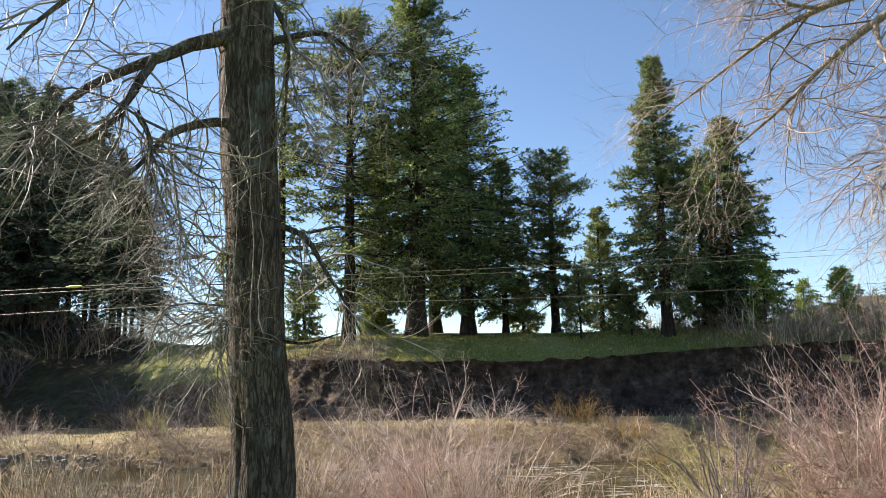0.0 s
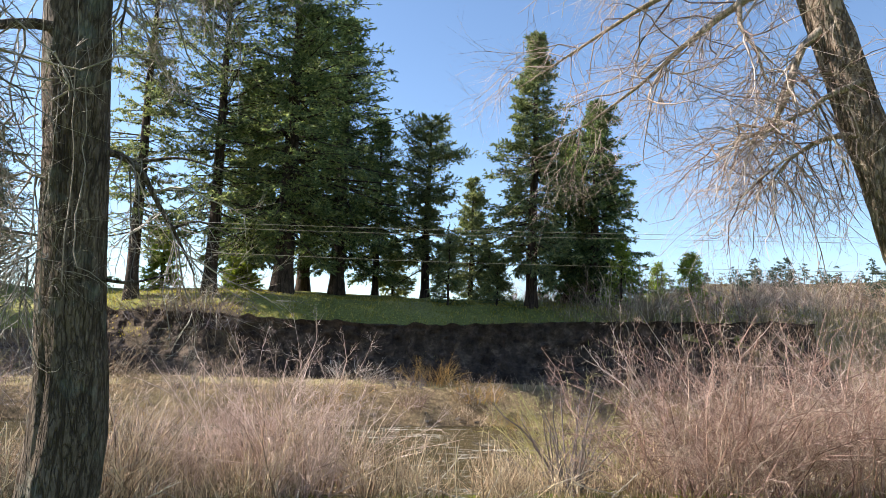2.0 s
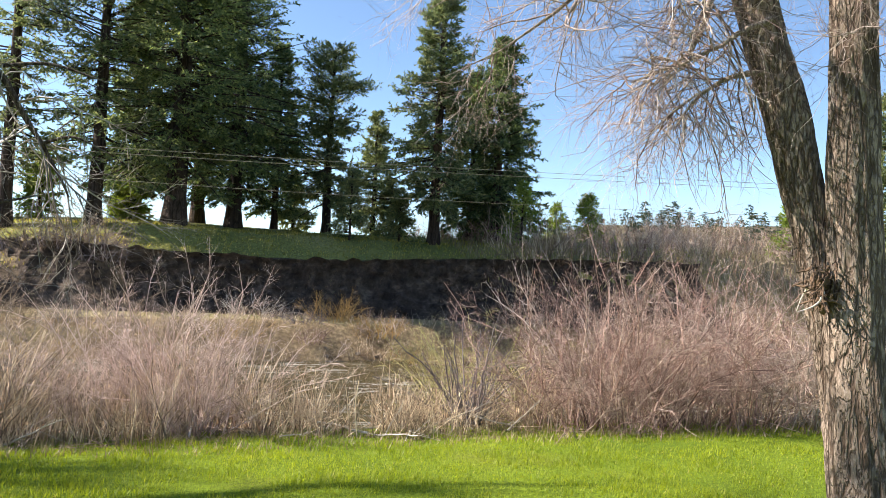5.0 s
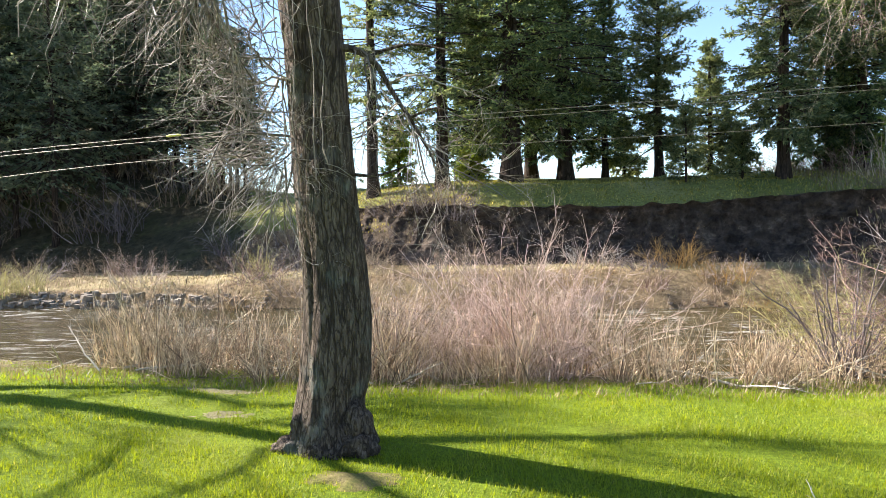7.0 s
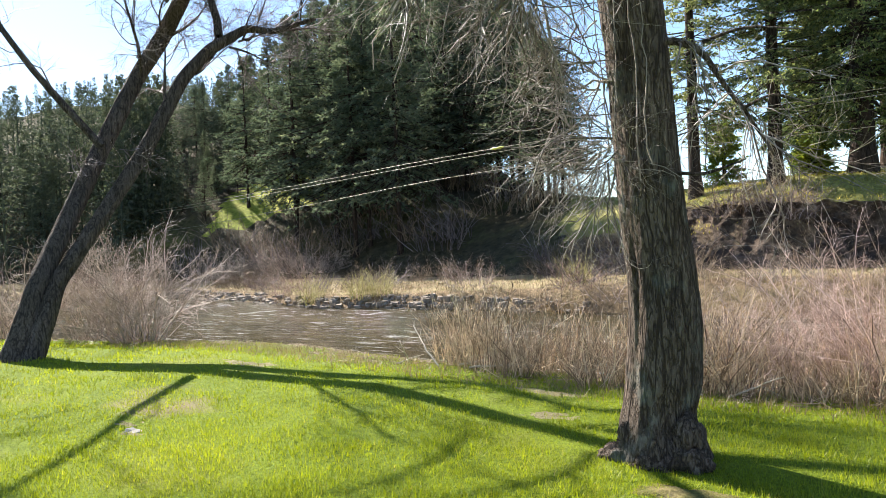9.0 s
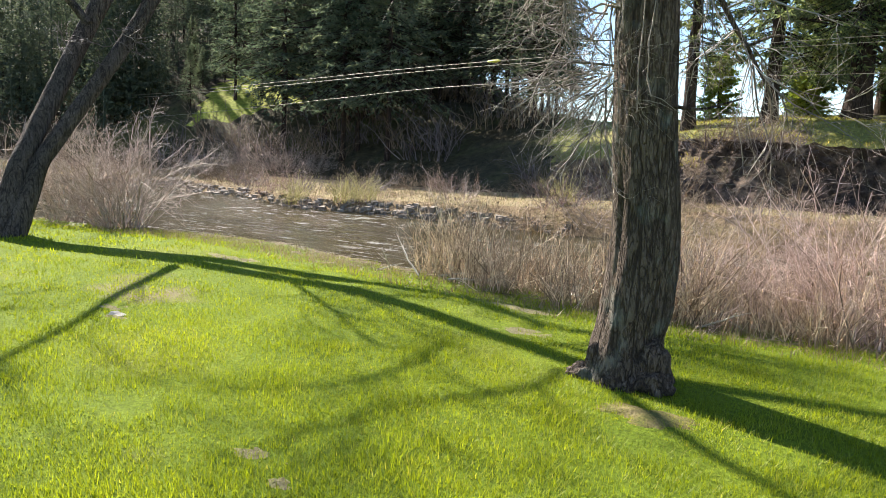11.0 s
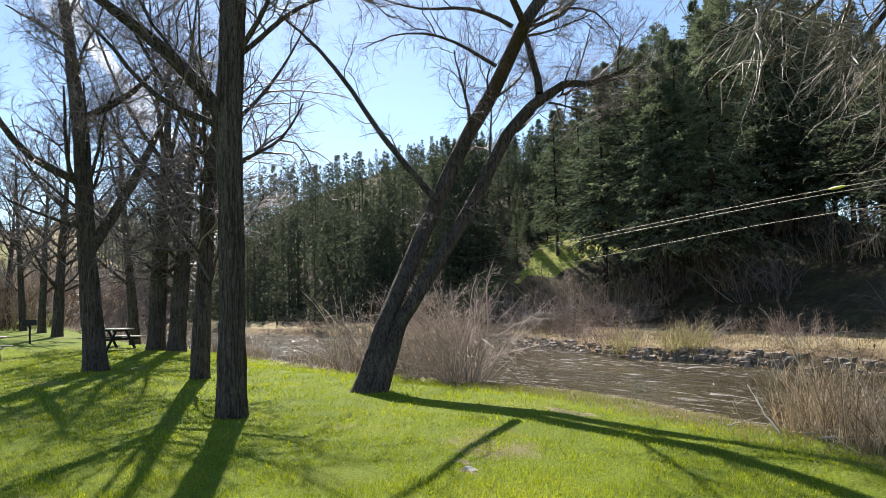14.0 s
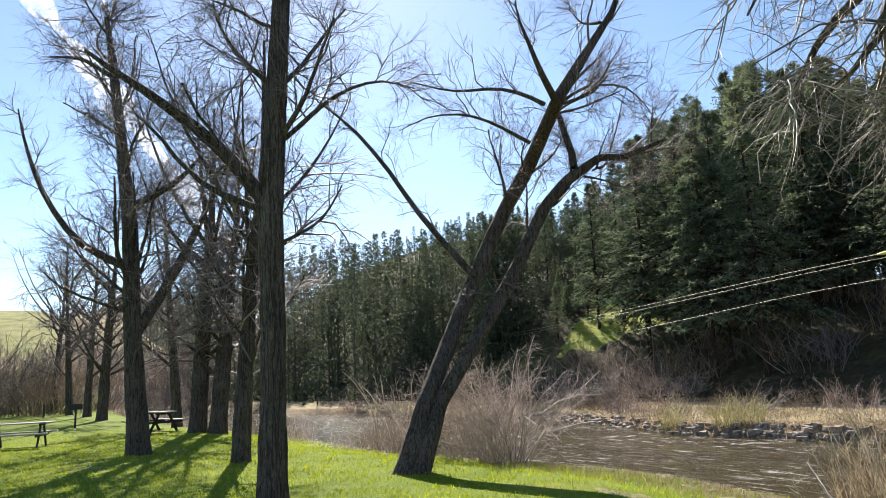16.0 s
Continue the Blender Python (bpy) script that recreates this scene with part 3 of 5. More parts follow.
# ---- the trunk near the reeds, with its hanging shoots
trunk_tree = bare_tree("tall cottonwood with furrowed bark and a flared burl at its foot", [
    [(-1.49, 5.24, -0.10, 0.30), (-1.50, 5.24, 0.09, 0.275), (-1.515, 5.24, 0.21, 0.245), (-1.50, 5.24, 0.35, 0.222), (-1.465, 5.25, 0.51, 0.243), (-1.435, 5.25, 0.92, 0.235), (-1.445, 5.25, 1.32, 0.218), (-1.48, 5.25, 1.63, 0.212), (-1.515, 5.24, 2.17, 0.20), (-1.555, 5.22, 2.8, 0.195), (-1.59, 5.19, 3.3, 0.203), (-1.62, 5.15, 4.02, 0.208), (-1.63, 5.12, 4.77, 0.203), (-1.62, 5.05, 6.0, 0.19), (-1.5, 5.0, 8.0, 0.15), (-1.3, 5.1, 10.5, 0.07)]],
    [[(-1.66, 5.0, 4.40, 0.075), (-1.97, 4.82, 4.21, 0.052), (-2.13, 4.70, 4.08, 0.044), (-2.42, 4.52, 3.88, 0.034), (-2.64, 4.35, 3.64, 0.026), (-2.69, 4.27, 3.47, 0.019), (-2.78, 4.17, 3.25, 0.008)],
     [(-2.17, 4.66, 4.05, 0.038), (-2.21, 4.55, 3.76, 0.033), (-2.24, 4.50, 3.57, 0.026), (-2.41, 4.40, 3.35, 0.016), (-2.55, 4.3, 3.2, 0.006)],
     [(-2.25, 4.52, 3.58, 0.022), (-2.16, 4.53, 3.41, 0.019), (-2.11, 4.52, 3.28, 0.014), (-2.07, 4.51, 3.02, 0.006)],
     [(-1.68, 5.0, 3.66, 0.042), (-1.9, 4.83, 3.61, 0.034), (-2.06, 4.71, 3.49, 0.028), (-2.15, 4.61, 3.31, 0.022), (-2.25, 4.5, 3.21, 0.014), (-2.38, 4.39, 2.95, 0.006)],
     [(-1.45, 5.1, 4.36, 0.036), (-1.18, 5.18, 4.49, 0.028), (-1.02, 5.22, 4.53, 0.021), (-0.9, 5.25, 4.41, 0.014), (-0.8, 5.25, 4.18, 0.006)],
     [(-1.46, 5.12, 4.78, 0.03), (-1.33, 5.14, 4.63, 0.024), (-1.27, 5.12, 4.41, 0.018), (-1.27, 5.1, 4.0, 0.012), (-1.22, 5.08, 3.6, 0.005)],
     [(-1.7, 5.1, 5.0, 0.06), (-2.3, 4.8, 5.5, 0.045), (-3.0, 4.4, 5.4, 0.03), (-3.6, 4.2, 4.9, 0.012)],
     [(-1.7, 4.95, 4.7, 0.045), (-2.2, 4.6, 4.75, 0.034), (-2.7, 4.3, 4.45, 0.024), (-3.05, 4.15, 3.9, 0.008)],
     [(-1.42, 5.18, 2.86, 0.030), (-1.27, 5.2, 2.88, 0.026), (-1.15, 5.24, 2.84, 0.023), (-1.05, 5.28, 2.69, 0.020), (-0.97, 5.31, 2.48, 0.017), (-0.84, 5.34, 2.26, 0.013), (-0.70, 5.38, 1.98, 0.006)]],
    5, M_BARK, M_TWIG_NEAR, limb_count=6, fine=1.15, stout=0.95, droop=-0.10, furrow=0.022, sides=72, rings=260, flare=0.26,
    clumps=[((-1.70, 5.05, 2.15), (-1, -0.25, -0.15), 0.95, 26), ((-1.70, 5.05, 2.6), (-1, -0.2, 0.1), 1.0, 16), ((-1.6, 5.04, 2.1), (-0.4, -0.6, -0.3), 0.45, 12), ((-1.68, 5.02, 3.1), (-1, -0.2, -0.1), 0.8, 8)], lo=0.5, curtain=11,
    plain=[[(-1.12, 5.24, 2.81, 0.014), (-0.85, 5.2, 2.86, 0.010), (-0.5, 5.1, 2.75, 0.004)], [(-0.9, 5.33, 2.35, 0.012), (-0.7, 5.25, 2.42, 0.008), (-0.45, 5.2, 2.3, 0.004)], [(-1.3, 5.14, 1.95, 0.014), (-1.1, 5.1, 1.92, 0.010), (-0.85, 5.12, 2.0, 0.005)]])

# ---- the pair of stems from one foot, lit from the side
pair_tree = bare_tree("cottonwood with two pale furrowed stems from one foot", [
    [(4.10, 3.62, -0.12, 0.10), (4.02, 3.64, 0.6, 0.085), (3.96, 3.70, 1.28, 0.088), (3.91, 3.74, 1.65, 0.105), (3.87, 3.78, 2.03, 0.117), (3.80, 3.84, 2.41, 0.126), (3.74, 3.89, 2.81, 0.136), (3.65, 3.98, 3.23, 0.126), (3.57, 4.04, 3.65, 0.124), (3.48, 4.11, 4.09, 0.118), (3.25, 4.28, 5.05, 0.11), (2.9, 4.6, 7.2, 0.08), (2.7, 4.9, 9.0, 0.04)],
    [(4.06, 3.44, -0.12, 0.245), (4.02, 3.47, 0.4, 0.205), (3.995, 3.49, 0.68, 0.185), (3.975, 3.50, 0.96, 0.163), (3.96, 3.52, 1.3, 0.148), (3.955, 3.52, 1.66, 0.141), (3.95, 3.53, 2.02, 0.139), (3.94, 3.54, 2.38, 0.138), (3.925, 3.55, 3.14, 0.127), (3.91, 3.57, 3.93, 0.122), (3.88, 3.58, 5.2, 0.105), (3.9, 3.7, 7.5, 0.085), (4.0, 3.8, 9.5, 0.03)]],
    [[(3.46, 4.08, 4.22, 0.046), (3.26, 4.15, 4.28, 0.038), (2.99, 4.43, 4.37, 0.030), (2.80, 4.68, 4.39, 0.025), (2.63, 4.90, 4.32, 0.020), (2.42, 5.12, 4.23, 0.015), (2.16, 5.35, 4.03, 0.010), (1.82, 5.59, 3.79, 0.004)],
     [(2.78, 4.64, 4.37, 0.018), (2.59, 4.67, 4.43, 0.014), (2.46, 4.72, 4.58, 0.010), (2.25, 4.8, 4.6, 0.004)],
     [(3.44, 4.05, 4.18, 0.042), (3.22, 4.10, 4.23, 0.037), (3.09, 4.22, 4.24, 0.032), (3.0, 4.35, 4.09, 0.028), (2.86, 4.49, 3.96, 0.023), (2.75, 4.61, 3.83, 0.019), (2.53, 4.78, 3.63, 0.014), (2.22, 4.97, 3.38, 0.009), (1.9, 5.14, 3.17, 0.004)],
     [(2.98, 4.33, 4.06, 0.020), (2.91, 4.2, 3.82, 0.014), (2.94, 4.04, 3.59, 0.010), (2.94, 3.97, 3.3, 0.004)],
     [(3.52, 4.0, 3.86, 0.034), (3.31, 4.07, 3.74, 0.029), (3.26, 4.11, 3.63, 0.026), (3.22, 4.14, 3.4, 0.022), (3.23, 4.13, 3.25, 0.018), (3.05, 4.25, 3.11, 0.012), (2.83, 4.39, 3.02, 0.005)],
     [(3.66, 3.86, 3.04, 0.024), (3.42, 3.95, 2.98, 0.019), (3.31, 4.01, 2.93, 0.014), (3.19, 4.06, 2.84, 0.010), (3.05, 4.12, 2.6, 0.004)],
     [(3.6, 3.86, 3.42, 0.026), (3.42, 3.84, 3.36, 0.020), (3.21, 3.98, 3.23, 0.014), (3.0, 4.08, 3.05, 0.009), (2.86, 4.13, 2.9, 0.004)],
     [(3.98, 3.5, 3.72, 0.030), (4.3, 3.40, 3.78, 0.022), (4.8, 3.30, 3.7, 0.010)],
     [(3.3, 4.2, 5.0, 0.06), (2.8, 4.6, 5.6, 0.045), (2.2, 4.9, 5.7, 0.03), (1.6, 5.1, 5.2, 0.012)],
     [(3.35, 4.1, 4.6, 0.05), (3.0, 4.1, 5.2, 0.04), (2.5, 4.2, 5.3, 0.03), (2.1, 4.3, 4.8, 0.012)]],
    11, M_BARK_PALE, M_TWIG_RED, limb_count=5, fine=1.2, stout=0.75, droop=-0.11, furrow=0.02, sides=64, rings=220, flare=0.12, lo=0.45, limb_bark=M_LIMB, curtain=9,
    clumps=[((3.2, 4.2, 3.2), (-0.5, 0.2, -0.8), 0.7, 6), ((2.9, 4.5, 3.9), (-0.6, 0.1, -0.8), 0.8, 6), ((3.9, 3.42, 3.1), (-0.5, -0.2, -0.3), 0.45, 10), ((3.5, 4.05, 3.6), (-0.7, 0.1, -0.5), 0.8, 6), ((3.88, 3.43, 3.6), (-0.5, -0.3, -0.2), 0.45, 9), ((3.3, 4.2, 2.9), (-0.6, 0.2, -0.9), 0.6, 6), ((2.8, 4.3, 3.2), (-0.1, 0.0, -1.0), 1.1, 6), ((3.05, 4.2, 2.9), (-0.1, 0.0, -1.0), 0.9, 6), ((2.5, 4.65, 3.6), (-0.2, 0.0, -1.0), 1.0, 5)])

# ---- the leaning pair by the water
bare_tree("leaning twin-stemmed cottonwood, dark against the light, at the water's edge", [
    [(-11.51, 5.90, -0.10, 0.190), (-11.66, 6.39, 1.09, 0.140), (-12.26, 7.96, 3.42, 0.140), (-12.18, 8.78, 4.96, 0.136), (-11.84, 9.08, 5.63, 0.138), (-11.10, 8.88, 6.02, 0.130), (-9.98, 8.51, 6.51, 0.108), (-9.77, 9.19, 7.56, 0.070), (-9.60, 9.78, 8.43, 0.045), (-9.40, 10.28, 10.03, 0.015)],
    [(-11.41, 6.05, -0.10, 0.190), (-11.51, 6.66, 1.16, 0.118), (-11.53, 8.32, 3.33, 0.120), (-11.30, 9.11, 4.81, 0.112), (-11.08, 9.53, 5.36, 0.098), (-10.67, 10.13, 5.83, 0.072), (-10.32, 10.46, 5.77, 0.050), (-9.80, 11.15, 6.08, 0.022)]],
    [[(-11.01, 9.71, 5.67, 0.082), (-11.20, 9.80, 6.41, 0.070), (-11.53, 9.68, 7.06, 0.058), (-11.37, 10.05, 7.62, 0.043), (-11.03, 10.76, 8.29, 0.017)],
     [(-9.98, 8.51, 6.51, 0.075), (-9.43, 7.76, 6.60, 0.065), (-9.30, 7.45, 7.01, 0.034), (-9.32, 7.26, 7.50, 0.022), (-9.48, 7.23, 7.98, 0.016), (-9.78, 7.73, 8.98, 0.006)],
     [(-11.76, 7.68, 3.45, 0.071), (-12.46, 7.13, 4.49, 0.060), (-12.99, 6.78, 5.46, 0.049), (-13.58, 6.32, 6.56, 0.042), (-14.06, 5.77, 7.33, 0.029), (-14.24, 5.45, 7.54, 0.017)],
     [(-11.53, 9.68, 7.06, 0.042), (-11.18, 10.29, 7.61, 0.034), (-10.51, 10.95, 7.58, 0.021), (-9.98, 11.10, 6.67, 0.008)],
     [(-10.05, 8.29, 6.45, 0.045), (-10.68, 7.67, 7.01, 0.034), (-11.16, 6.94, 6.89, 0.023), (-11.64, 6.37, 7.24, 0.010)],
     [(-10.09, 7.91, 5.67, 0.038), (-10.73, 7.26, 6.33, 0.026), (-11.36, 6.57, 6.45, 0.014), (-11.58, 6.03, 6.11, 0.007)]],
    21, M_BARK_DARK, M_TWIG_DARK, limb_count=8, limb_len=(1.2, 2.6), fine=1.3, reach=1.1, droop=0.03, furrow=0.02, sides=36, rings=120, flare=0.35, lo=0.45, stout=1.0,
    clumps=[((-11.4, 7.9, 3.3), (0.4, 0.6, 0.0), 0.9, 8), ((-11.7, 7.4, 2.9), (-0.5, -0.3, 0.1), 0.8, 6)])

# ---- the row of trees along the lawn
bare_tree("straight dark cottonwood with a heavy limb, on the lawn", [
    [(-10.45, 3.26, -0.1, 0.183), (-10.42, 3.28, 1.5, 0.158), (-10.43, 3.27, 3.1, 0.155), (-10.44, 3.26, 4.3, 0.169), (-10.42, 3.33, 5.7, 0.141), (-10.38, 3.42, 7.5, 0.120), (-10.3, 3.5, 10.5, 0.035)]],
    [[(-10.48, 3.16, 4.3, 0.125), (-10.6, 2.76, 4.85, 0.105), (-10.72, 2.15, 5.35, 0.088), (-10.85, 1.35, 5.95, 0.062), (-10.95, 0.7, 6.4, 0.024)],
     [(-10.4, 3.4, 5.2, 0.042), (-10.2, 4.1, 5.9, 0.035), (-10.1, 4.9, 6.4, 0.021), (-10.0, 5.6, 6.3, 0.011)],
     [(-10.4, 3.35, 6.0, 0.042), (-10.6, 4.0, 6.9, 0.032), (-10.7, 4.6, 7.8, 0.014)]],
    31, M_BARK_DARK, M_TWIG_DARK, limb_count=9, limb_len=(1.5, 3.0), fine=1.25, reach=1.2, droop=0.03, sides=36, rings=110, flare=0.3, lo=0.35, stout=1.1)
bare_tree("tall dark cottonwood with spreading limbs, on the lawn", [
    [(-20.0, 2.87, -0.1, 0.281), (-20.05, 2.66, 2.86, 0.208), (-20.07, 2.52, 5.78, 0.174), (-20.1, 2.25, 8.06, 0.132), (-20.13, 1.98, 10.2, 0.090), (-20.2, 1.8, 11.5, 0.037)]],
    [[(-20.06, 2.57, 6.3, 0.114), (-19.98, 3.18, 6.65, 0.097), (-19.86, 3.86, 7.2, 0.070), (-19.8, 4.4, 8.0, 0.026)],
     [(-20.09, 2.4, 4.74, 0.114), (-20.18, 1.37, 5.15, 0.088), (-20.21, 0.71, 6.05, 0.070), (-20.22, 0.17, 7.09, 0.053), (-20.22, -0.15, 8.66, 0.018)],
     [(-20.05, 2.66, 2.9, 0.158), (-19.97, 3.24, 3.87, 0.132), (-19.85, 3.9, 5.22, 0.106), (-19.75, 4.37, 6.31, 0.062), (-19.6, 4.9, 7.6, 0.026)],
     [(-20.13, 2.0, 9.8, 0.070), (-20.2, 1.3, 10.3, 0.053), (-20.3, 0.5, 10.2, 0.018)]],
    41, M_BARK_DARK, M_TWIG_DARK, limb_count=16, limb_len=(1.8, 3.8), fine=1.3, reach=1.4, droop=0.0, sides=28, rings=80, flare=0.3, lo=0.22, stout=1.3)


def park_tree(x, y, h, r, lean, seed, label="dark bare cottonwood in the row along the lawn"):
    rng = np.random.default_rng(seed)
    lx, ly = lean
    s = [(x, y, -0.1, r * 1.15), (x + lx * 0.2, y + ly * 0.2, h * 0.2, r), (x + lx * 0.5, y + ly * 0.5, h * 0.45, r * 0.7), (x + lx * 0.8 + 0.3, y + ly * 0.8, h * 0.7, r * 0.32), (x + lx, y + ly, h, r * 0.08)]
    limbs = []
    for _ in range(4):
        a, t = rng.uniform(0, 6.28), rng.uniform(0.35, 0.6)
        b = np.array([x + lx * t, y + ly * t, h * t])
        d = np.array([math.cos(a), math.sin(a), 0])
        k = rng.uniform(0.16, 0.28) * h
        limbs.append([(*b, r * 0.38), (*(b + d * k * 0.5 + (0, 0, k * 0.4)), r * 0.28), (*(b + d * k + (0, 0, k * 1.1)), r * 0.17), (*(b + d * k * 1.3 + (0, 0, k * 1.9)), r * 0.06)])
    return bare_tree(label, [s], limbs, seed, M_BARK_DARK, M_TWIG_DARK, limb_count=18, limb_len=(0.16 * h, 0.36 * h), fine=1.05 if x > -40 else 0.75, droop=-0.03, sides=20, rings=50, flare=0.3, lo=0.16, stout=min(1.7, 0.8 - x / 45), reach=1.7)


for x, y, h, r, lean, seed in [(-15.9, 4.28, 9.5, 0.24, (0.1, 0.5), 51), (-27.3, 5.85, 12, 0.40, (0.2, 0.4), 52), (-26.5, 6.35, 11, 0.38, (-0.4, 0.8), 53),
                               (-33.5, 6.3, 11, 0.26, (0, -0.8), 54), (-43.5, 4.3, 12, 0.36, (0.3, 0.5), 55), (-51, 4.2, 12, 0.3, (0, 0.3), 56),
                               (-57, 3.6, 12, 0.3, (0, -0.6), 57), (-66, 3.0, 12, 0.36, (0, 0.5), 58)]:
    park_tree(x, y, h, r * 0.66, lean, seed)

# ================= conifers =================


def conifer_data(seed, H, W, clear=0.1, branches=170, form="fir", tufts=9, needle=0.2, radius=None, blade=0.055, per=5):
    """Trunk tube and crown triangles of one conifer that stands at the origin."""
    rng = np.random.default_rng(seed)
    radius = radius or H * 0.022
    tz = np.linspace(0, 1, 14)
    wob_x, wob_y = np.cumsum(rng.normal(size=14)) * 0.012 * H / 10, np.cumsum(rng.normal(size=14)) * 0.012 * H / 10
    TP = np.stack([wob_x - wob_x[0], wob_y - wob_y[0], tz * H - 0.15], 1)
    TR = radius * (1 - tz) ** 0.8 + 0.015
    TR[0] *= 1.35
    trunk = tubes(TP[None], TR[None], 12) if per > 4 else tubes(TP[None, ::6], TR[None, ::6], 4)
    s = np.sort(rng.random(branches)) ** 0.9
    z = clear + (1 - clear) * s
    az = rng.uniform(0, 2 * np.pi, branches)
    if form == "fir":
        L = W / 2 * (1 - s) ** 0.66 * np.minimum(1, 0.7 + s * 2.2) + 0.06 + 0.012 * W
        el = np.radians(-22 + 60 * s)
    elif form == "pine":
        L = W / 2 * np.sqrt(np.clip(1 - s ** 2.4, 0, 1)) * (0.6 + 0.4 * np.sin(s * 9 + seed) ** 2) + 0.15
        el = np.radians(-12 + 55 * s)
    elif form == "spire":
        L = W / 2 * (1 - s) ** 1.0 + 0.05
        el = np.radians(-24 + 45 * s)
    else:
        L = W / 2 * (1 - s) ** 0.9 + 0.10
        el = np.radians(5 + 45 * s)
    L = L * rng.uniform(0.55, 1.15, branches)
    side = rng.uniform(0.8, 1.15, 8)
    L = L * side[(az / (2 * np.pi) * 8).astype(int) % 8]
    ph = rng.uniform(0, 6.28, 4)
    lumpy = np.sin(2 * az + 9 * s + ph[0]) + np.sin(3 * az - 15 * s + ph[1]) + np.sin(az + 24 * s + ph[2])
    L = L * (1 + {"fir": 0.14, "pine": 0.2, "spire": 0.12, "young": 0.06}[form] * lumpy)
    base = np.stack([np.interp(z, tz, TP[:, 0]), np.interp(z, tz, TP[:, 1]), z * H - 0.15], 1)
    d = np.stack([np.cos(az) * np.cos(el), np.sin(az) * np.cos(el), np.sin(el)], 1)
    pts = [base]
    for k in range(5):
        d = unit(d + rng.normal(size=d.shape) * 0.09 + np.array([0, 0, -0.06 if k < 3 else 0.10]))
        pts.append(pts[-1] + d * (L / 5)[:, None])
    BP = np.stack(pts, 1)
    BR = (0.006 + 0.011 * L)[:, None] * np.linspace(1, 0.25, 6)[None]
    limbs = tubes(BP[:, [0, 5]], BR[:, [0, 5]], 3)
    # side shoots
    idx = np.repeat(np.arange(branches), tufts)
    m = len(idx)
    t = 0.12 + 0.88 * rng.random(m) ** 0.75
    f = np.minimum(t * 5, 4.999)
    i = f.astype(int)
    a = (f - i)[:, None]
    o = BP[idx, i] * (1 - a) + BP[idx, i + 1] * a
    tan = unit(BP[idx, i + 1] - BP[idx, i])
    across = unit(np.cross(tan, np.array([0, 0, 1.0]))) * rng.choice([-1, 1], m)[:, None]
    sd = unit(tan * rng.uniform(0.3, 1.0, m)[:, None] + across * rng.uniform(0.2, 1.0, m)[:, None] + rng.normal(size=(m, 3)) * 0.28 + np.array([0, 0, -0.10]))
    sl = (0.16 + 0.34 * L[idx] * (1.1 - t)) * rng.uniform(0.6, 1.3, m)
    j = np.repeat(np.arange(m), per)
    q = rng.random(len(j))
    c = o[j] + sd[j] * (sl[j] * q)[:, None]
    nd = unit(sd[j] + rng.normal(size=(len(j), 3)) * 0.65)
    small = 0.62 + 0.38 * (1 - s[idx[j]])
    nl = needle * rng.uniform(0.6, 1.3, len(j)) * small
    w = unit(np.cross(nd, rng.normal(size=(len(j), 3)))) * (blade * small * rng.uniform(0.6, 1.3, len(j)))[:, None]
    tri = np.stack([c - w, c + w, c + nd * nl[:, None]], 1).reshape(-1, 3)
    tri_f = np.arange(len(tri)).reshape(-1, 3)
    return trunk, limbs, (tri, tri_f)


def conifer(place, data, label, needles, group="conifers on the bluff", turn=0.0):
    """trunk, crown (needles) with its boughs."""
    tree = thing("conifer_tree", (0, 0, 0), label, "tree", group)
    build("trunk", data[0][0], [data[0][1]], M_BARK_FIR, True, parent=tree)
    crown = build("crown", data[2][0], [data[2][1]], needles, False, parent=tree)
    tagged(build("bough_mass", data[1][0], [data[1][1]], M_BARK_FIR, True, parent=crown), kind="stuff")
    tree.matrix_basis = pose(*place, 0, 0, turn)
    return tree


def polar(az, r):
    return r * math.sin(radians(az)), r * math.cos(radians(az))


def bluff(az, r, data, label, needles, turn=0.0):
    x, y = polar(az, r)
    return conifer((x, y, ground_z(x, y) - 0.05), data, label, needles, turn=turn)


def stand(az, r, top, width, seed, label, needles, form="fir", clear=0.1, branches=180, tufts=11, needle=0.22, radius=0.2, blade=0.05):
    """A conifer on the bluff whose tip stands top degrees above the eye's level."""
    x, y = polar(az, r)
    h = 1.6 + r * math.tan(radians(top)) - ground_z(x, y)
    slim = 1.0 if seed < 7 else 0.86
    return bluff(az, r, conifer_data(seed, h, width * slim, clear + 0.05, round(branches * 0.85), form, round(tufts * 1.25), needle * 0.6, radius, blade * 0.62, 10), label, needles)


stand(-2.2, 25.3, 32.0, 7.2, 1, "huge dense dark green fir on the bluff's edge", M_FIR, "fir", 0.10, 560, 15, 0.24, 0.34, 0.05)
stand(2.0, 28.2, 24.6, 6.0, 2, "dense dark green fir beside the huge one", M_FIR, "fir", 0.10, 440, 13, 0.24, 0.28, 0.05)
stand(-0.6, 30.0, 25.0, 5.4, 3, "dark fir behind the bluff's edge", M_FIR, "fir", 0.10, 300, 14, 0.26, 0.26, 0.06)
stand(-7.6, 25.2, 28.6, 5.6, 4, "tall open ponderosa pine with brownish needles", M_PINE, "pine", 0.15, 320, 15, 0.22, 0.22, 0.046)
stand(-13.0, 26.0, 29.5, 3.6, 5, "tall sparse pine on the grassy bluff", M_PINE, "pine", 0.12, 240, 13, 0.23, 0.2, 0.046)
stand(-5.0, 28.0, 21.0, 4.0, 6, "dark fir standing among the pines", M_FIR, "fir", 0.08, 320, 14, 0.25, 0.22, 0.056)
stand(5.0, 29.5, 17.5, 3.8, 7, "slender fir at the group's side", M_FIR, "fir", 0.08, 240, 13, 0.23, 0.13, 0.05)
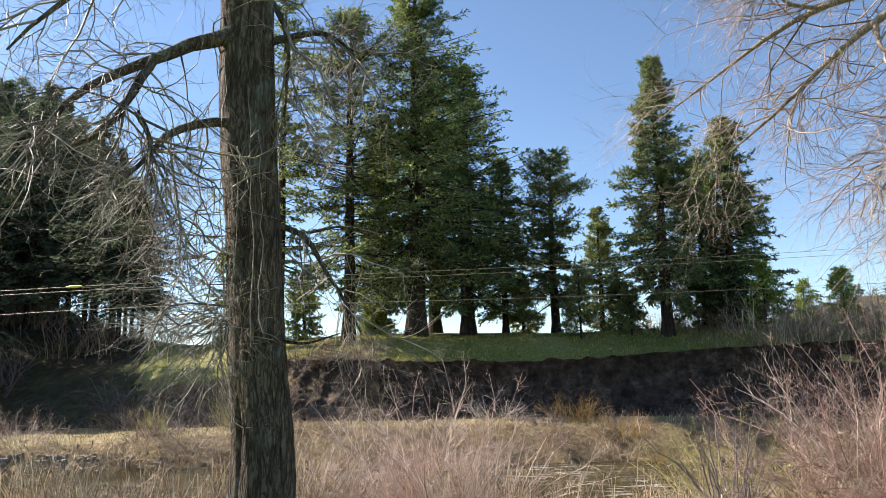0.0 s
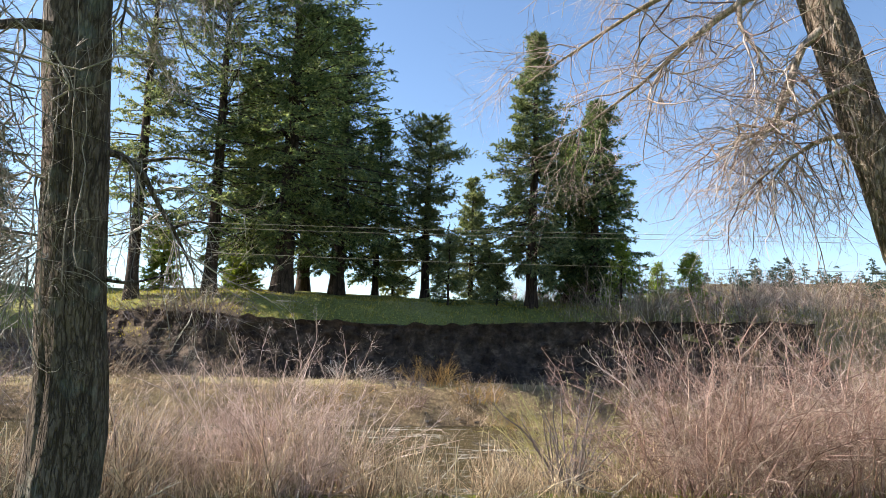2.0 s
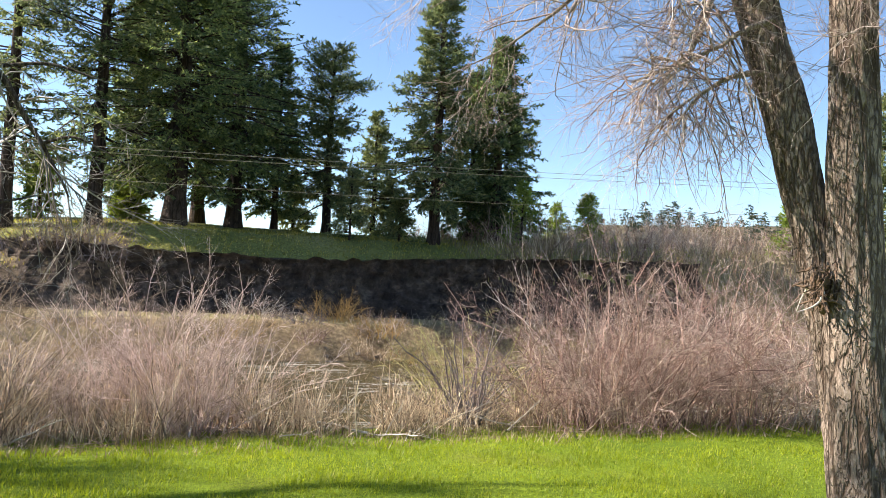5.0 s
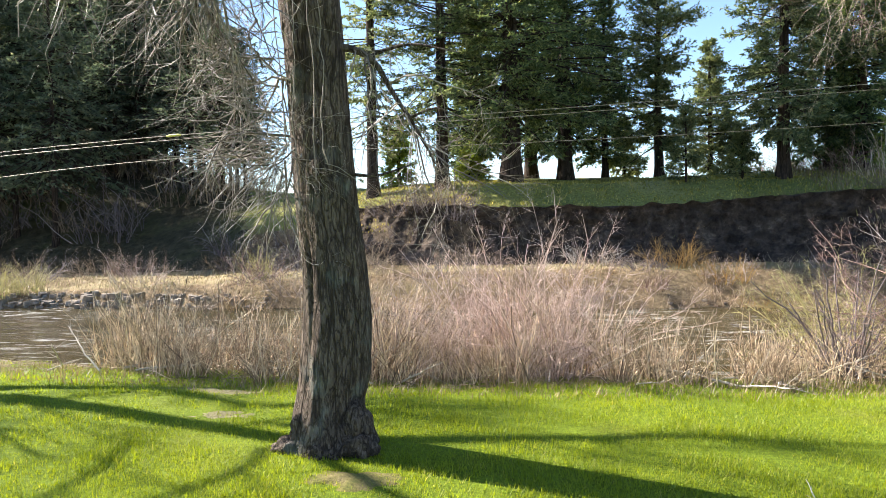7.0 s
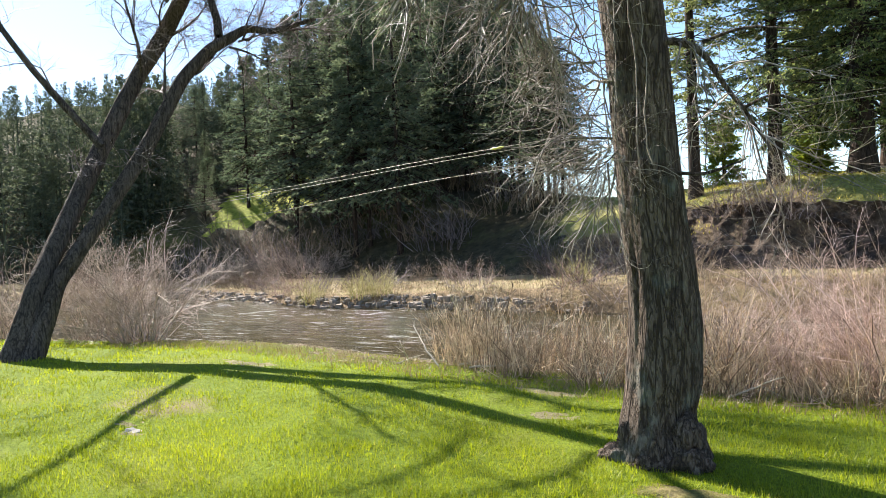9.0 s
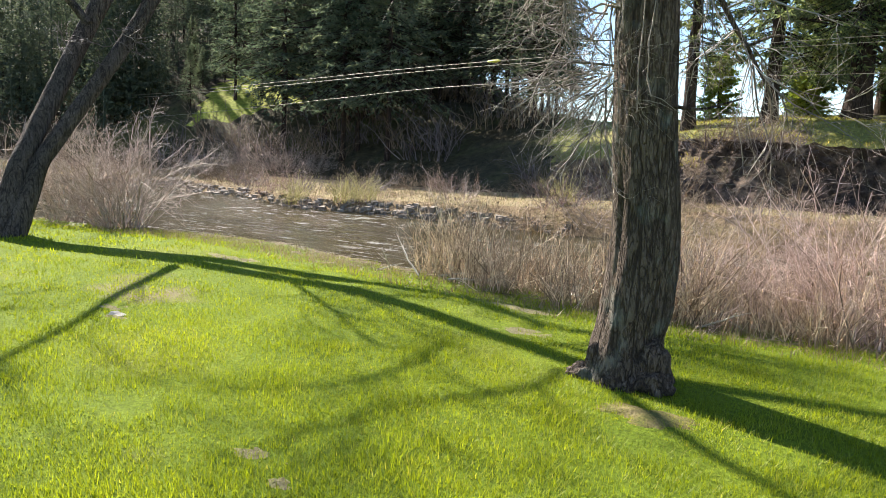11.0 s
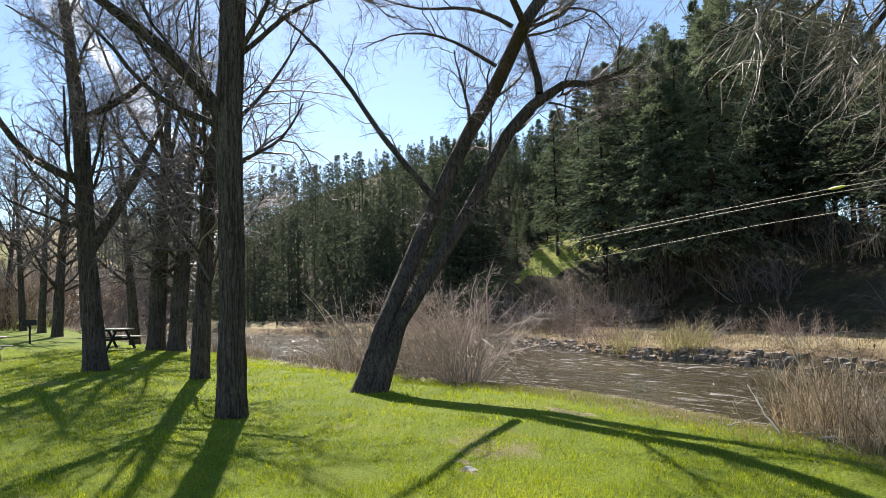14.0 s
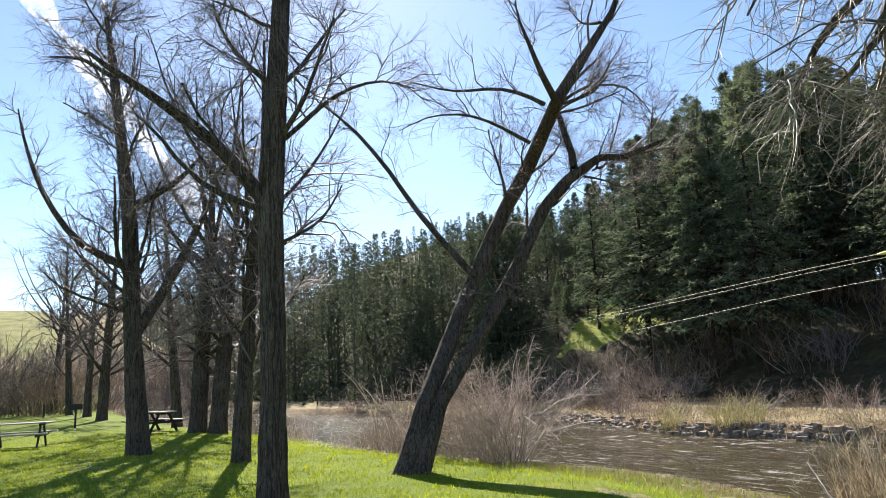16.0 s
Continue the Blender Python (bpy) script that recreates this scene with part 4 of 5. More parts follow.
stand(9.0, 29.4, 17.6, 5.6, 8, "rounded open pine with a dark trunk", M_PINE, "pine", 0.12, 260, 16, 0.23, 0.18, 0.05)
stand(12.6, 31.0, 13.2, 3.2, 9, "smaller blue-green fir on the bluff", M_PINE, "fir", 0.06, 220, 12, 0.22, 0.11, 0.046)
stand(17.5, 25.2, 24.2, 4.6, 10, "tall fir with yellow-green lower boughs", M_PINE, "fir", 0.11, 400, 16, 0.22, 0.20, 0.048)
stand(22.3, 27.5, 19.0, 5.2, 11, "broad dark fir at the end of the group", M_FIR, "fir", 0.08, 400, 16, 0.24, 0.19, 0.052)
stand(20.3, 28.0, 16.5, 3.8, 12, "dark fir between two larger ones", M_FIR, "fir", 0.08, 260, 13, 0.24, 0.14, 0.052)
for az, r, top, w, sd, lab, mat in [(-16.8, 30.0, 11.0, 2.8, 14, "blue-green fir behind the crumbling bank", M_PINE), (-5.4, 27.2, 6.4, 2.0, 16, "yellow-green young fir under the tall ones", M_YOUNG),
                                    (-11.0, 28.8, 8.0, 2.2, 17, "yellow-green young fir behind the pines", M_YOUNG), (6.4, 31.5, 8.0, 2.2, 20, "thin blue-green fir behind the pine", M_PINE), (14.0, 31.0, 8.0, 2.2, 23, "small blue-green fir on the bluff", M_PINE)]:
    stand(az, r, top, w, sd, lab, mat, "fir", 0.02, 100, 10, 0.24, 0.08, 0.05)
stand(50.0, 30.0, 14.0, 3.6, 13, "pine standing beyond the forked cottonwood", M_PINE, "pine", 0.10, 220, 13, 0.24, 0.14, 0.05)
for az, r, h, w, sd, lab in [(10.9, 24.8, 2.5, 1.1, 61, "slender dark sapling fir on the bluff"), (14.8, 25.6, 1.8, 0.9, 62, "thin pine sapling on the bluff"), (24.4, 25.2, 2.35, 1.3, 63, "bright green young pine at the bluff's edge"),
                             (29.5, 26.0, 2.1, 1.2, 64, "small young pine at the bluff's edge"), (27.0, 33.0, 2.2, 1.2, 65, "small young pine behind the others"), (44.0, 29.0, 2.6, 1.5, 66, "young pine on the dry bank")]:
    bluff(az, r, conifer_data(sd, h, w * 1.25, 0.10, 90, "young", 9, 0.15, 0.03, 0.026), lab, M_YOUNG if sd in (63, 64, 65, 66) else M_PINE)

# ---- the wooded slope across the river
kinds = [conifer_data(70 + i, 10.0, 4.6 + 0.4 * (i % 3), 0.22 + 0.07 * (i % 2), 240, "spire" if i != 2 else "fir", 9, 0.15, 0.085, 0.036, 7) for i in range(4)]
made = [None] * 4
rng = np.random.default_rng(5)
top_line = line([(-64, 9), (-55, 12.5), (-50, 13.4), (-46.5, 15.4), (-42.5, 18.2), (-38, 21.3), (-32, 22.0), (-27, 20.2), (-23, 17), (-21, 9)])
spots = [(-47.3, 46.0, 14.4), (-45.4, 46.5, 15.8), (-43.6, 45, 17.4)]
for r_mid, count, a0, a1 in ((37, 11, -42, -22), (43, 14, -45, -22.5), (51, 16, -45, -23), (60, 13, -66, -46), (60, 12, -50, -26)):
    for k in range(count):
        az = a0 + (a1 - a0) * (k + rng.uniform(0.1, 0.9)) / count
        spots.append((az, r_mid + rng.uniform(-3, 3), None))
CLEARINGS = [polar(-49.2, 45.5), polar(-48.0, 46.5), polar(-46.8, 48.0), polar(-45.6, 49.0), polar(-13.5, 25.5), polar(-10.5, 24.6), polar(-16.5, 27.0)]


def sunny_height(x, y, z):
    """How tall a tree may be at a place without shading the small meadows."""
    most = 99.0
    for cx, cy in CLEARINGS:
        vx, vy = x - cx, y - cy
        ahead = vx * math.sin(radians(SUN_AZ)) + vy * math.cos(radians(SUN_AZ))
        aside = abs(vx * math.cos(radians(SUN_AZ)) - vy * math.sin(radians(SUN_AZ)))
        if -1.5 < ahead < 40 and aside < 2.0:
            most = min(most, ground_z(cx, cy) + max(ahead, 0) * math.tan(radians(SUN_EL)) - z)
    return most


for az, r, el in spots:
    for _ in range(5):
        x, y = polar(az, r)
        z = ground_z(x, y)
        tall = 1.6 + r * math.tan(radians((el or top_line(az)) - (0 if el else rng.uniform(0, 3.0)))) - z
        tall = min(max(tall, 6.0), 21.0)
        if el or sunny_height(x, y, z) > tall:
            break
        r += 4.5
    else:
        continue
    k = int(rng.integers(0, 4))
    sc = tall / 10.0
    wide = sc ** 0.7 * rng.uniform(0.95, 1.3)
    turn = rng.uniform(0, 360)
    if made[k] is None:
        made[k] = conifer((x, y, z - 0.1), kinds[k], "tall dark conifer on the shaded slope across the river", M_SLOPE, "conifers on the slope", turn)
        made[k].scale = (wide, wide, sc)
    else:
        c = copy_thing(made[k], pose(x, y, z - 0.1, 0, 0, turn))
        c.scale = (wide, wide, sc)

# low firs scattered over the sunny part of the slope
for k in range(26):
    x, y = polar(-62 + 14 * rng.random(), rng.uniform(46, 66))
    sc = rng.uniform(0.22, 0.38)
    c = copy_thing(made[k % 2], pose(x, y, ground_z(x, y) - 0.1, 0, 0, rng.uniform(0, 360)))
    c.scale = (sc * 1.3, sc * 1.3, sc)


def far_forest(name, label, spots_, needles, wide=1.0, rings=140, form="spire", coarse=1.0):
    """Woods too far off to count: many small crowns in one mesh."""
    shapes = [conifer_data(90 + i, 10.0, 5.4 + 0.4 * i, 0.03, rings, form, 2 if rings > 50 else 3, 0.34 * coarse, 0.07, 0.085 * coarse, 4) for i in range(3)]
    bits, rg = [], np.random.default_rng(8)
    for (x, y, z, h) in spots_:
        t, b, c = shapes[int(rg.integers(0, 3))]
        s, a = h / 10.0, rg.uniform(0, 6.28)
        rot = np.array([[math.cos(a), -math.sin(a), 0], [math.sin(a), math.cos(a), 0], [0, 0, 1]])
        for v, f in (c, t):
            bits.append(((v * s * np.array([wide, wide, 1.0])) @ rot.T + np.array([x, y, z - 0.2]), f))
    v, f = joined(bits)
    return tagged(build(name, v, f, needles, False), label, "trees", kind="stuff")


far, rg = [], np.random.default_rng(17)
ridge = line([(-98, 5.8), (-89, 5.2), (-85, 6.3), (-80, 8.4), (-74, 9.8), (-69, 11.5), (-61, 12.0), (-57, 12.8), (-48.6, 13.6), (-44, 13.8)])
for r, count, a0, a1 in ((50, 26, -57, -50.2), (54, 24, -62, -49), (58, 24, -72, -48), (66, 44, -78, -47), (76, 56, -80, -44), (90, 66, -82, -42), (106, 70, -84, -42), (126, 70, -84, -44), (160, 60, -98, -74), (185, 50, -98, -76)):
    for k in range(count):
        az = a0 + (a1 - a0) * (k + rg.random()) / count
        rr = r + rg.uniform(-0.5, 0.5) * min(16, r - 44)
        x, y = polar(az, rr)
        if near_bank(x) - 2 < y < far_bank(x) + 2:
            continue
        z = ground_z(x, y)
        if az < -84 and z > 1.6 + rr * 0.065:
            continue
        top = 1.6 + rr * math.tan(radians(ridge(az) - rg.uniform(0, 1.4)))
        tall = float(np.clip(top - z, 4.0, 6.5 + 4.5 * rg.random() + 3 * (az > -56)))
        tall = min(tall, sunny_height(x, y, z))
        if tall > 1.4:
            far.append((x, y, z, tall))
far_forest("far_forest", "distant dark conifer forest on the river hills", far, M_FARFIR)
far = []
for k in range(120):
    az, rr = rg.uniform(22, 62), rg.uniform(95, 150)
    x, y = polar(az, rr)
    far.append((x, y, ground_z(x, y), rg.uniform(1.5, 4.0)))
for k in range(26):
    az, rr = rg.uniform(20, 60), rg.uniform(60, 80)
    x, y = polar(az, rr)
    far.append((x, y, ground_z(x, y), rg.uniform(1.5, 3.0)))
far_forest("ridge_trees", "scattered small conifers on the scrubby ridge", far, M_FARFIR, 1.5, 34, "fir", 3.0)
far = []
for k in range(420):
    az, rr = rg.uniform(16, 64), 45 + 110 * rg.random() ** 1.3
    x, y = polar(az, rr)
    far.append((x, y, ground_z(x, y), rg.uniform(0.7, 1.9)))
far_forest("ridge_scrub", "low brown scrub all over the dry ridge", far, M_SCRUB, 2.4, 18, "pine", 2.0)

# ================= shrubs, reeds =================


def shrub_mesh(rng, n, spread, height, base_r, mid_lean, thin=0.006, twigs=5, k=7, twig_len=(0.15, 0.5), droop=0.0, kink=0.15, sub=2, fine=0.0060, low=0.15, least=0.35, upward=0.03):
    """Main shoots and their side twigs: (paths, radii) of the shoots, and the mesh of the twigs."""
    a, r = rng.uniform(0, 2 * np.pi, n), base_r * np.sqrt(rng.random(n))
    o = np.stack([r * np.cos(a), r * np.sin(a), np.full(n, -0.05)], 1)
    a2 = a + rng.normal(size=n) * 0.7
    lean = np.minimum(np.abs(rng.normal(size=n)), 1.5) * mid_lean
    d = unit(np.stack([np.cos(a2) * lean, np.sin(a2) * lean, np.ones(n)], 1))
    L = height * rng.uniform(least, 1.0, n)
    pts = [o]
    for _ in range(k - 1):
        d = unit(d + rng.normal(size=d.shape) * kink + np.stack([np.cos(a2) * spread, np.sin(a2) * spread, np.full(n, droop)], 1))
        pts.append(pts[-1] + d * (L / (k - 1))[:, None])
    P = np.stack(pts, 1)
    R = (thin * (0.6 + 0.4 * L))[:, None] * np.linspace(1, 0.3, k)[None]
    bits = []
    if twigs:
        t1 = sprout(rng, P, R, twigs, twig_len, (20, 65), upward, 4 if sub else 3, fine, 0.30, low)
        bits = [tubes(*t1, 3)]
    if twigs and sub:
        t2 = sprout(rng, t1[0], t1[1], sub, (twig_len[0] * 0.5, twig_len[1] * 0.6), (20, 65), upward, 2, fine * 1.1, 0.25, 0.15)
        bits.append(tubes(*t2, 3))
    return P, R, bits


def shrub(name, place, label, mat, seed, n=70, spread=0.05, height=1.8, base_r=0.35, lean=0.35, group="", stems=0, **kw):
    """stems: how many of the main shoots are parts of their own."""
    rng_ = np.random.default_rng(seed)
    s = thing(name, place, label, "shrub", group)
    P, R, bits = shrub_mesh(rng_, n, spread, height, base_r, lean, **kw)
    for p, r in zip(P[:stems], R[:stems]):
        v, q = tubes(p[None] + np.array(place), r[None] * 1.3, 4)
        build("stem", v, [q], mat, True, parent=s)
    v, f = joined([tubes(P[stems:], R[stems:], 3)] + bits)
    tagged(build("shoot_mass", v + np.array(place), f, mat, True, parent=s), kind="stuff")
    return s


def at_ground(x, y, lift=0.0):
    return (x, y, max(ground_z(x, y), WATER_Z - 0.25) + lift)


PINK = "pinkish bare willow, bushy, standing among the reeds"
RED = "dense reddish-brown bare dogwood on the bank"
BUSHY = dict(kink=0.24, sub=5, fine=0.0085, low=0.2, least=0.45, upward=0.08)
for x, y, n, h, seed in ((0.05, 8.6, 85, 2.3, 1), (-0.75, 8.8, 65, 1.95, 2)):
    shrub("willow_shrub", at_ground(x, y), PINK, M_WILLOW_PINK, seed, n, 0.05, h, 0.45, 0.40, stems=22, twigs=15, thin=0.0052, twig_len=(0.12, 0.40), **BUSHY)
shrub("willow_shrub", at_ground(-1.7, 8.7), "greyish bare willow standing among the reeds", M_WILLOW_GREY, 12, 50, 0.05, 1.6, 0.5, 0.38, stems=14, twigs=10, twig_len=(0.12, 0.4), **BUSHY)
for x, y, n, h, seed in ((4.6, 8.5, 55, 2.6, 3), (5.3, 8.2, 75, 3.0, 4), (6.1, 8.5, 75, 3.15, 14), (6.9, 8.1, 70, 3.0, 16), (9.2, 8.3, 55, 2.8, 6)):
    shrub("dogwood_shrub", at_ground(x, y), RED, M_WILLOW_RED, seed, n, 0.03, h, 0.65, 0.42, stems=22, twigs=17, twig_len=(0.12, 0.42), thin=0.0048, **{**BUSHY, "kink": 0.32, "fine": 0.0095})
for x, y, n, h, seed in ((7.6, 7.9, 46, 2.7, 5), (8.4, 8.1, 40, 2.7, 17), (11.0, 8.0, 40, 2.6, 15), (5.6, 9.2, 40, 2.9, 18)):
    shrub("willow_shrub", at_ground(x, y), "greyish tangled bare willow on the bank", M_WILLOW_GREY, seed, n, 0.03, h, 0.6, 0.5, stems=16, twigs=14, twig_len=(0.12, 0.45), **{**BUSHY, "kink": 0.30})
shrub("willow_shrub", at_ground(3.45, 8.8), "dark vase-shaped willow with few stems", M_TWIG_DARK, 7, 34, 0.04, 1.6, 0.12, 0.75, stems=34 - 2, thin=0.010, twigs=9)
shrub("willow_shrub", at_ground(4.3, 10.7), "yellow-green willow at the water", M_WILLOW_OLIVE, 8, 80, 0.05, 2.2, 0.55, 0.4, stems=16, twigs=13, sub=3, fine=0.010, low=0.3, least=0.5)
shrub("willow_shrub", at_ground(-12.9, 9.0), "many-stemmed grey willow behind the leaning tree", M_WILLOW_GREY, 9, 80, 0.06, 2.9, 0.45, 0.55, stems=36, thin=0.007, twigs=17, twig_len=(0.2, 0.55), kink=0.22, sub=4, fine=0.009, low=0.3, least=0.55)
shrub("willow_shrub", at_ground(-14.6, 9.0), "many-stemmed grey willow at the water", M_WILLOW_GREY, 10, 65, 0.06, 2.6, 0.5, 0.5, stems=24, thin=0.007, twigs=15, twig_len=(0.2, 0.55), kink=0.22, sub=3, fine=0.009, low=0.3, least=0.5)
shrub("willow_shrub", at_ground(-17.0, 8.6), "many-stemmed grey willow at the water", M_WILLOW_GREY, 11, 60, 0.05, 2.6, 0.7, 0.45, stems=20, thin=0.009, twigs=8, twig_len=(0.3, 0.8))
rng = np.random.default_rng(77)
for k in range(9):
    x = -18.5 - 4.6 * k + rng.uniform(-1, 1)
    shrub("willow_shrub", at_ground(x, float(near_bank(x)) - rng.uniform(0.6, 1.2)), "low grey brush along the water's edge", M_WILLOW_GREY, 120 + k, 32, 0.06, rng.uniform(0.9, 1.5), 0.8, 0.4, thin=0.010, twigs=6, sub=0, group="brush along the bank")
# brush on the dry bank beyond the dogwoods
for k in range(56):
    x = rng.uniform(9.0, 22)
    y = float(bank_foot(x)) + rng.uniform(0.5, 12) if k % 3 else float(bank_foot(x)) - rng.uniform(0.3, 2.0)
    shrub("willow_shrub", at_ground(x, y), "bare grey-brown brush on the dry bank", [M_WILLOW_RED, M_BRUSH, M_WILLOW_RED, M_WILLOW_GREY][k % 4], 400 + k, 34, 0.06, rng.uniform(1.2, 2.2), 0.9, 0.6, thin=0.010, twigs=12, kink=0.26, sub=0, fine=0.011, group="brush on the dry bank")
# tangled brush and roots on the bluff's crumbled end
for k in range(16):
    x = -11 + 0.62 * k + rng.uniform(-0.3, 0.3)
    y = float(bank_foot(x)) + rng.uniform(-0.6, 1.4)
    shrub("willow_shrub", at_ground(x, y), "tangled brown brush on the crumbling bank", [M_TWIG_DARK, M_BRUSH, M_TWIG_DARK, M_BRUSH][k % 4], 500 + k, 40, 0.10, rng.uniform(1.0, 2.0), 0.7, 0.7, thin=0.013, twigs=7, sub=1, kink=0.25, group="brush on the crumbling bank")
# low brush on the far shore's crumbling edge
for k in range(22):
    x = -9 + 0.85 * k + rng.uniform(-0.3, 0.3)
    shrub("willow_shrub", at_ground(x, float(far_bank(x)) + rng.uniform(-0.2, 0.5)), "low brown brush on the far shore's edge", [M_BRUSH, M_REED, M_WILLOW_ORANGE, M_BRUSH, M_WILLOW_RED][k % 5], 600 + k, 30, 0.08, rng.uniform(0.5, 0.95), 0.5, 0.6, thin=0.010, twigs=7, sub=0, kink=0.25, fine=0.012, group="brush on the far shore")
# dark brush under the trees of the shaded slope
for k in range(30):
    az = -52 + 31 * (k + rng.random()) / 30
    r = rng.uniform(31, 42) if az > -42 else rng.uniform(38, 42)
    shrub("willow_shrub", at_ground(*polar(az, r)), "dark bare brush at the foot of the shaded slope", [M_TWIG_DARK, M_BRUSH][k % 2], 640 + k, 36, 0.06, rng.uniform(1.6, 2.8), 1.3, 0.5, thin=0.016, twigs=8, sub=0, kink=0.22, fine=0.016, group="brush on the shaded slope")
# bare thickets far down the lawn
for k in range(32):
    x, y = polar(-98 + 27 * (k + rng.random()) / 32, rng.uniform(58, 95))
    shrub("bare_thicket", at_ground(x, y), "far grey-brown leafless thicket beyond the lawn", [M_TWIG_DARK, M_WILLOW_GREY, M_BRUSH][k % 3], 700 + k, 60, 0.03, rng.uniform(4.5, 8.5), 2.4, 0.4, thin=0.014, twigs=10, sub=0, kink=0.2, fine=0.022, low=0.25, least=0.5, twig_len=(0.8, 2.2), group="thickets beyond the lawn")
# across the river
for k in range(60):
    x = -44 + 66 * (k + rng.random()) / 60
    y0, y1 = float(far_bank(x)), float(bank_foot(x))
    y = rng.uniform(y0 + 0.5, y0 + (y1 - y0) * (0.9 if x < -4 else 0.35))
    if x > 0 and k % 2:
        continue
    mat, what = [(M_WILLOW_GREY, "grey-pink"), (M_BRUSH, "brown"), (M_TWIG_DARK, "dark grey"), (M_BRUSH, "brown"), (M_WILLOW_RED, "dull red")][int(rng.integers(0, 5))]
    hgt = rng.uniform(0.9, 1.7) if x < -4 else rng.uniform(0.4, 0.8)
    shrub("willow_shrub", at_ground(x, y), f"bare {what} shrub on the far bank", mat, 200 + k, 30, 0.06, hgt, 0.7, 0.65, thin=0.008, twigs=12, twig_len=(0.15, 0.5), kink=0.28, sub=0, fine=0.011, group="shrubs on the far bank")
for az, r, hgt, seed in ((-45.6, 37.5, 2.9, 260), (-43.4, 36.5, 2.4, 261), (-47.8, 37.0, 2.2, 262), (-41.6, 35.5, 1.9, 263), (-50.0, 36.5, 2.0, 264)):
    shrub("willow_shrub", at_ground(*polar(az, r)), "rounded grey bare bush at the foot of the slope", M_WILLOW_GREY, seed, 60, 0.05, hgt, 0.9, 0.75, stems=8, thin=0.009, twigs=14, twig_len=(0.2, 0.6), kink=0.28, sub=1, fine=0.011, group="bushes at the slope's foot")
for x, y, hgt in [(-17.2, 18.6, 1.3), (-15.2, 18.7, 1.2), (-14.5, 19.0, 1.0), (-8.0, 20.0, 1.1), (-6.0, 20.5, 1.0)]:
    shrub("willow_shrub", at_ground(x, y), "small yellow-green willow coming into leaf", M_WILLOW_OLIVE, int(300 + x * 3), 40, 0.05, hgt, 0.35, 0.3, thin=0.012, twigs=6, sub=2, group="greening willows")
shrub("willow_shrub", at_ground(3.6, 20.3), "orange-stemmed willow on the far bench", M_WILLOW_ORANGE, 320, 60, 0.06, 1.0, 0.6, 0.5, thin=0.011, twigs=5, sub=2)
shrub("willow_shrub", at_ground(4.6, 19.2), "orange-brown low willow on the far shore", M_WILLOW_ORANGE, 321, 50, 0.06, 0.8, 0.6, 0.5, thin=0.011, twigs=5, sub=2)
shrub("brush_pile", at_ground(1.5, 21.0), "pale heap of dead twigs on the far bench", M_DRIFT, 322, 50, 0.12, 0.9, 0.7, 1.0, thin=0.012, twigs=6, sub=0, droop=-0.05)


def reed_bed(name, label, x0, x1, y_of, depth, count, h, seed, mat=M_REED, side=3):
    rg_ = np.random.default_rng(seed)
    x = rg_.uniform(x0, x1, count)
    y = y_of(x) + depth * rg_.random(count) + 0.25 * np.sin(x * 2.1)
    keep = wobble(x, y, 1.3, 7.0) > -0.04
    x, y = x[keep], y[keep]
    z = np.array([max(ground_z(a, b), WATER_Z - 0.3) for a, b in zip(x, y)]) - 0.03
    n = len(x)
    lean = rg_.normal(size=(n, 2)) * np.where(rg_.random(n) < 0.15, 0.9, 0.2)[:, None]
    d = unit(np.stack([lean[:, 0], lean[:, 1], np.ones(n)], 1))
    patch = 0.75 + 0.75 * wobble(x, y, 0.75, 3.0)
    L = h * rg_.uniform(0.35, 1.15, n) * patch
    pts = [np.stack([x, y, z], 1)]
    for _ in range(4):
        d = unit(d + rg_.normal(size=(n, 3)) * 0.14)
        pts.append(pts[-1] + d * (L / 4)[:, None])
    P = np.stack(pts, 1)
    R = rg_.uniform(0.0030, 0.0095, n)[:, None] * np.linspace(1, 0.4, 5)[None]
    t1 = sprout(rg_, P, R, side, (0.12, 0.5), (20, 65), 0.03, 2, 0.0065, 0.2, 0.25)
    heads = P[rg_.random(n) < 0.10][:, -1]
    hd = np.stack([heads, heads + np.array([0, 0, 0.02]), heads + np.array([0, 0, 0.045])], 1)
    v, f = joined([tubes(P, R, 3), tubes(*t1, 3), tubes(hd, np.tile([0.004, 0.011, 0.004], (len(hd), 1)), 5)])
    return tagged(build(name, v, f, mat, True), label, "reeds", kind="stuff")


edge = lambda x: near_bank(x) - 1.75
reed_bed("reeds", "dense dry brown reeds and brush at the flooded edge", -5.6, 0.9, edge, 1.8, 3000, 1.25, 1)
reed_bed("reeds", "low thin brush standing in the shallow water", 0.7, 4.2, edge, 1.8, 1100, 0.75, 7)
reed_bed("reeds", "dense dry straw reeds and brush under the dogwoods", 4.0, 13, edge, 2.2, 2200, 0.9, 2)
reed_bed("reeds", "low dry stalks along the water", -60, -16, lambda x: near_bank(x) - 1.3, 0.9, 1200, 0.7, 3, side=1)
reed_bed("reeds", "dry brush along the far shore", -30, 16, lambda x: far_bank(x) - 0.35, 2.6, 5200, 0.30, 4, side=1)
reed_bed("reeds", "dry brush on the far bench", -34, -2, lambda x: far_bank(x) + 2.0, 4.5, 2000, 0.5, 5, mat=M_BRUSH, side=2)
reed_bed("reeds", "tall tangled dry brush on the bank beyond the bluff", 9.0, 26, lambda x: bank_foot(x) - 2.8, 5.5, 3000, 1.7, 8, side=3)
reed_bed("reeds", "dry brush on the far bench", 8, 30, lambda x: far_bank(x) + 1.0, 4.0, 1400, 1.0, 6, side=2)

# ================= grass =================


@functools.lru_cache(None)
def turf_z(i, j):
    """The ground's height on a grid of an eighth of a metre."""
    return ground_z(i / 8, j / 8)


